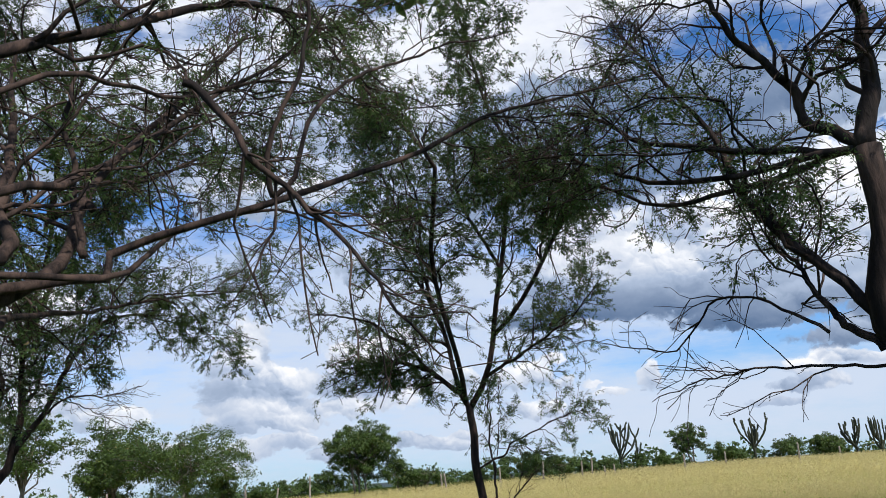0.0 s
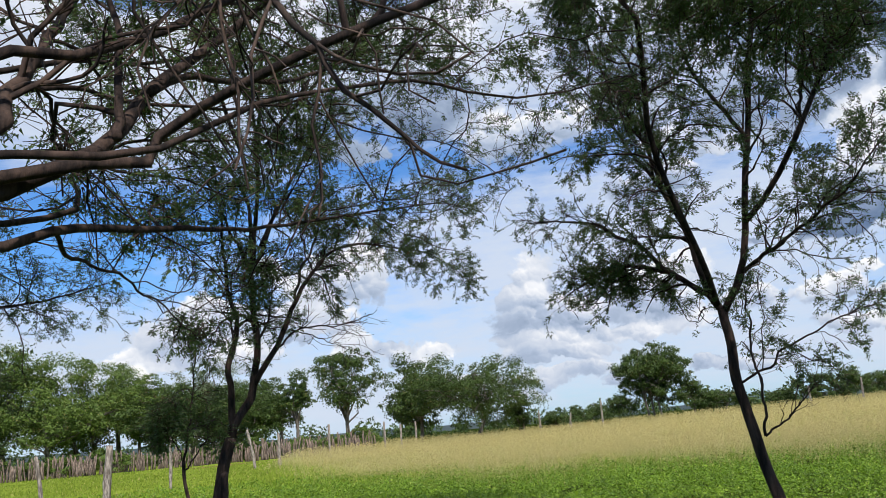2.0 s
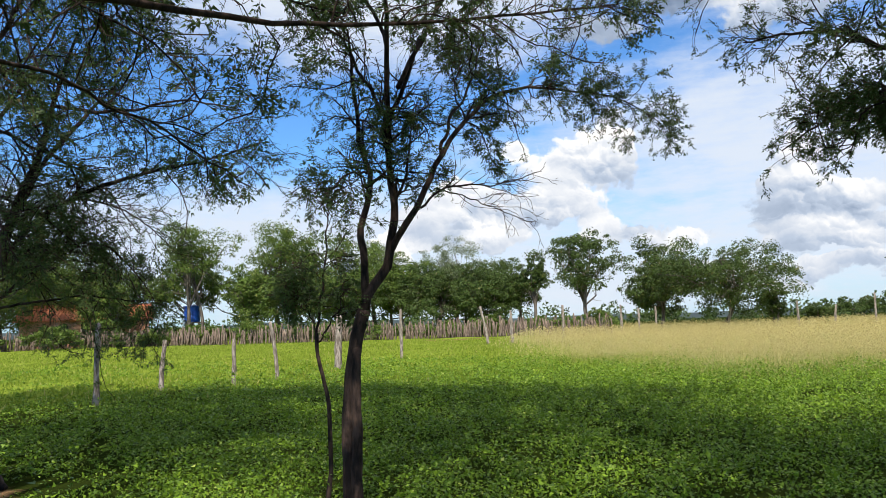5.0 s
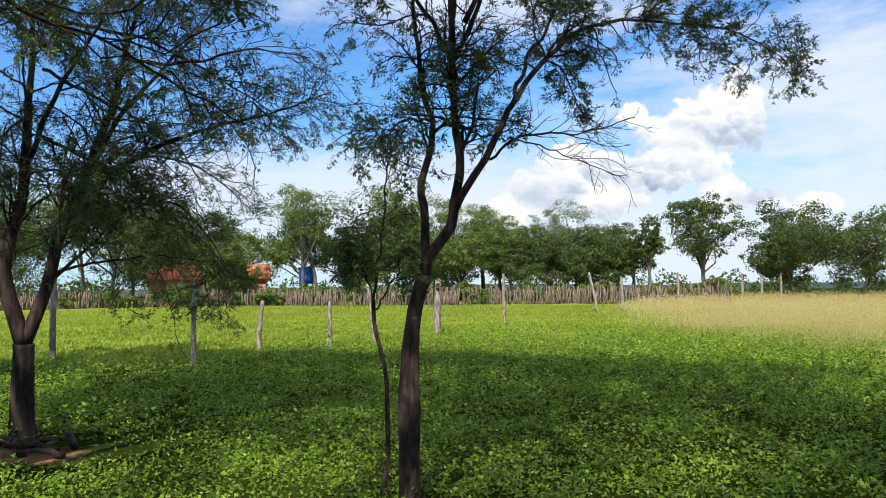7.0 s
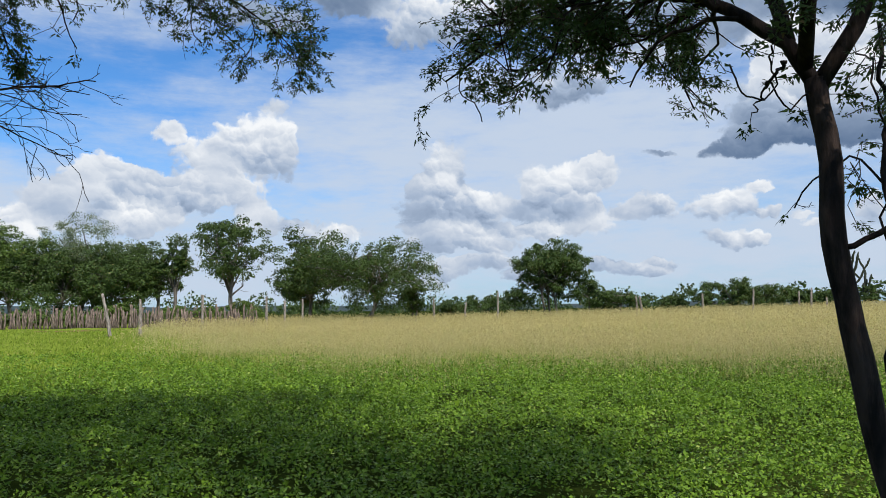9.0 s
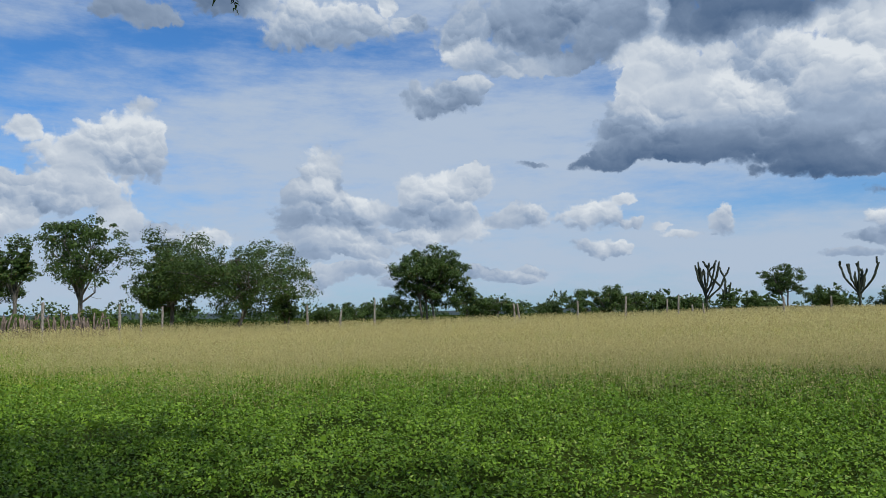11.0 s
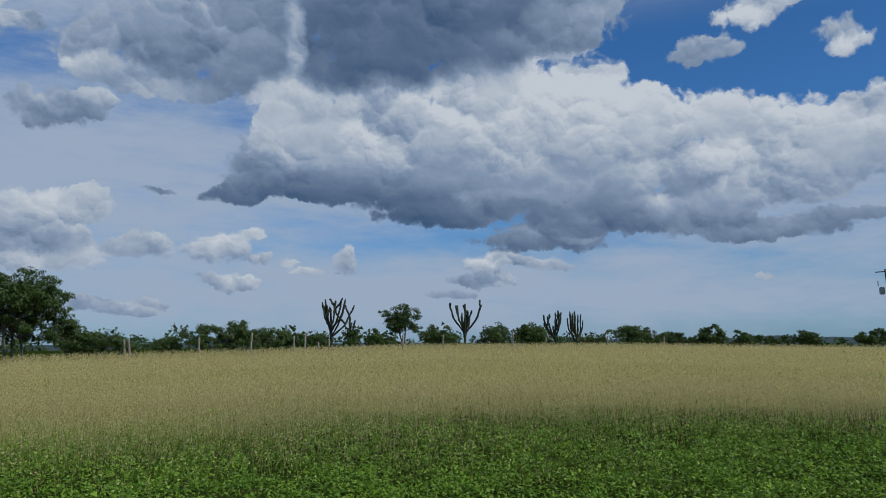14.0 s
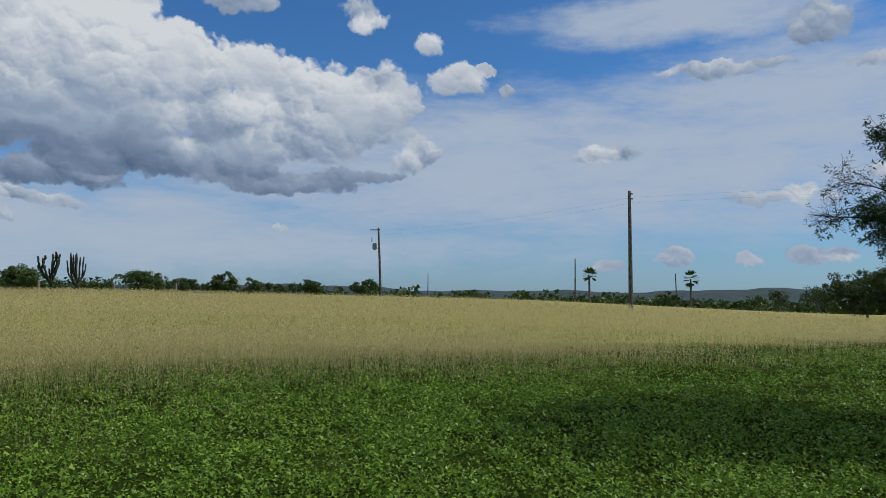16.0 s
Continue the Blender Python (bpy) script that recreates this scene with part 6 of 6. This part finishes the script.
plant_h = (0.05 + 0.22 * rng.random(len(px)) ** 1.6) * (0.65 + 0.6 * patch) * (0.45 + 1.1 * mound) * np.where((px < -9.5) & (py > 11.5), 0.35, 1.0)
plant_r = rng.uniform(0.07, 0.17, len(px))
own = np.repeat(np.arange(len(px)), 18)
count = len(own)
off = np.sqrt(rng.random(count)) * 1.15
turn = rng.uniform(0, 2 * np.pi, count)
x, y = px[own] + off * plant_r[own] * np.cos(turn), py[own] + off * plant_r[own] * np.sin(turn)
tall = plant_h[own] * np.clip(1.05 - 0.75 * off ** 2, 0.05, 1) * (1 - 0.8 * rng.random(count) ** 1.8)
at = np.stack([x, y, ground_z(x, y) + tall], 1)
d = unit(np.stack([np.cos(turn), np.sin(turn), 0 * turn], 1) * 0.7 + random_dirs(count, rng) * np.array([1, 1, 0.5]) + np.array([0, 0, 0.35]))
s = unit(np.cross(d, unit(rng.normal(0, 0.60, (count, 3)) + np.array([0, 0, 1.0]))))
way_off = path_gap(px, py)[own]
ln = rng.uniform(0.024, 0.047, count) * (1 + 0.9 * (rng.random(count) > 0.994)) * (1 + np.clip(way_off - 5, 0, 20) / 22)
wd = ln * rng.uniform(0.38, 0.75, count)
near = way_off < 3.4
V, F = diamonds(at[near], d[near], s[near], ln[near], wd[near])
V2, F2 = slivers(at[~near], d[~near], s[~near], ln[~near] * 1.15, wd[~near] * 1.15)
V, F = np.concatenate([V, V2]), F + [F2[0] + len(V)]

tagged(new("weeds", mesh_np("weeds", V, F, M_WEED)), "dense low broad-leaved green weeds covering the ground", "weeds", kind="stuff")

# short pasture grass beyond the posts
rng = np.random.default_rng(33)
x, y = scatter(150000, (-42, -1, 11, 47), lambda x, y: (1 - 0.9 * soil_strip(x, y)) * (1 - dryness(x, y)) * np.clip((y - 8 - np.maximum(0, x + 9.5)) / 6, 0, 1) * np.clip(1.25 - np.hypot(x, y - 5) / 50, 0.2, 1), rng)
count = len(x)
at = np.stack([x, y, ground_z(x, y) - 0.01], 1)
d = unit(rng.normal(0, 0.55, (count, 3)) * np.array([1, 1, 0]) + np.array([0, 0, 1.0]))
s = unit(np.cross(d, random_dirs(count, rng)))
tuft = 0.5 + 0.5 * np.sin(x * 0.9 + 1.7 * np.sin(y * 0.6)) * np.sin(y * 0.8 + np.sin(x))
V, F = slivers(at, d, s, rng.uniform(0.06, 0.15, count) * (0.6 + 0.8 * tuft), rng.uniform(0.02, 0.045, count))
tagged(new("short_grass", mesh_np("short_grass", V, F, M_GRASS)), "short yellow-green grazed pasture grass", "grass", kind="stuff")

rng = np.random.default_rng(37)


def straw_density(x, y):
    dry_here = dryness(x, y)
    streak = 0.75 + 0.25 * np.sin(x * 1.7 + 2 * np.sin(y * 0.9)) * np.sin(y * 1.1 + np.sin(x * 0.8))
    return np.clip(0.03 * (dry_here > 0.02) + dry_here ** 1.6, 0, 1) * streak * (y < 62)


# thick near the weeds, thinner and coarser far out
bands = [scatter(many, box, lambda x, y: straw_density(x, y) * (path_gap(x, y) < far) * (path_gap(x, y) >= near_by), rng)
         for many, box, near_by, far in ((330000, (-8, 24, -8, 26), 0, 19), (150000, (-9, 42, -16, 44), 19, 36), (120000, (-9, 62, -22, 62), 36, 99))]
x, y = np.concatenate([b[0] for b in bands]), np.concatenate([b[1] for b in bands])
count = len(x)
g = path_gap(x, y)
scale = np.clip(g / 16, 0.85, 2.6)
tall = rng.uniform(0.34, 0.66, count) * (0.55 + 0.45 * dryness(x, y - 1.5))
foot = np.stack([x, y, ground_z(x, y)], 1)
lean = np.stack([rng.normal(0, 0.14, count), rng.normal(0, 0.14, count), np.ones(count)], 1)
tip = foot + lean * tall[:, None]
side = np.stack([np.cos(rng.uniform(0, 6.28, count)), np.sin(rng.uniform(0, 6.28, count)), np.zeros(count)], 1)
stalk = np.stack([foot - side * (0.0016 * scale)[:, None], foot + side * (0.0016 * scale)[:, None], tip], 1).reshape(-1, 3)
heads_v, heads_f = [], []
offset = len(stalk)
for h in range(3):
    a = foot + lean * (tall * (0.62 + 0.17 * h))[:, None] + rng.normal(0, 0.025, (count, 3))
    d = unit(rng.normal(0, 1.0, (count, 3)) + np.array([0, 0, 0.3]))
    s = unit(np.cross(d, random_dirs(count, rng)))
    ln = rng.uniform(0.020, 0.048, count) * scale
    V, F = slivers(a, d, s, ln, ln * 0.5)
    heads_v.append(V)
    heads_f.append(F[0] + offset)
    offset += len(V)
faces = [np.arange(len(stalk)).reshape(-1, 3)] + heads_f
tagged(new("dry_grass", mesh_np("dry_grass", np.concatenate([stalk] + heads_v), faces, M_STRAW)),
       "tall pale straw-coloured seeding grass", "grass", kind="stuff")

# green blades at the foot of the dry grass
rng = np.random.default_rng(39)
x, y = scatter(190000, (-9, 34, -8, 38), lambda x, y: np.clip(dryness(x, y) * 2.0, 0, 1) * np.where(path_gap(x, y) < 18, 1.0, 0.35), rng)
count = len(x)
at = np.stack([x, y, ground_z(x, y) - 0.01], 1)
d = unit(rng.normal(0, 0.40, (count, 3)) * np.array([1, 1, 0]) + np.array([0, 0, 1.0]))
s = unit(np.cross(d, random_dirs(count, rng)))
V, F = slivers(at, d, s, rng.uniform(0.08, 0.22, count), rng.uniform(0.010, 0.018, count))
tagged(new("grass_blades", mesh_np("grass_blades", V, F, M_BLADE)), "green grass blades at the foot of the dry grass", "grass", kind="stuff")
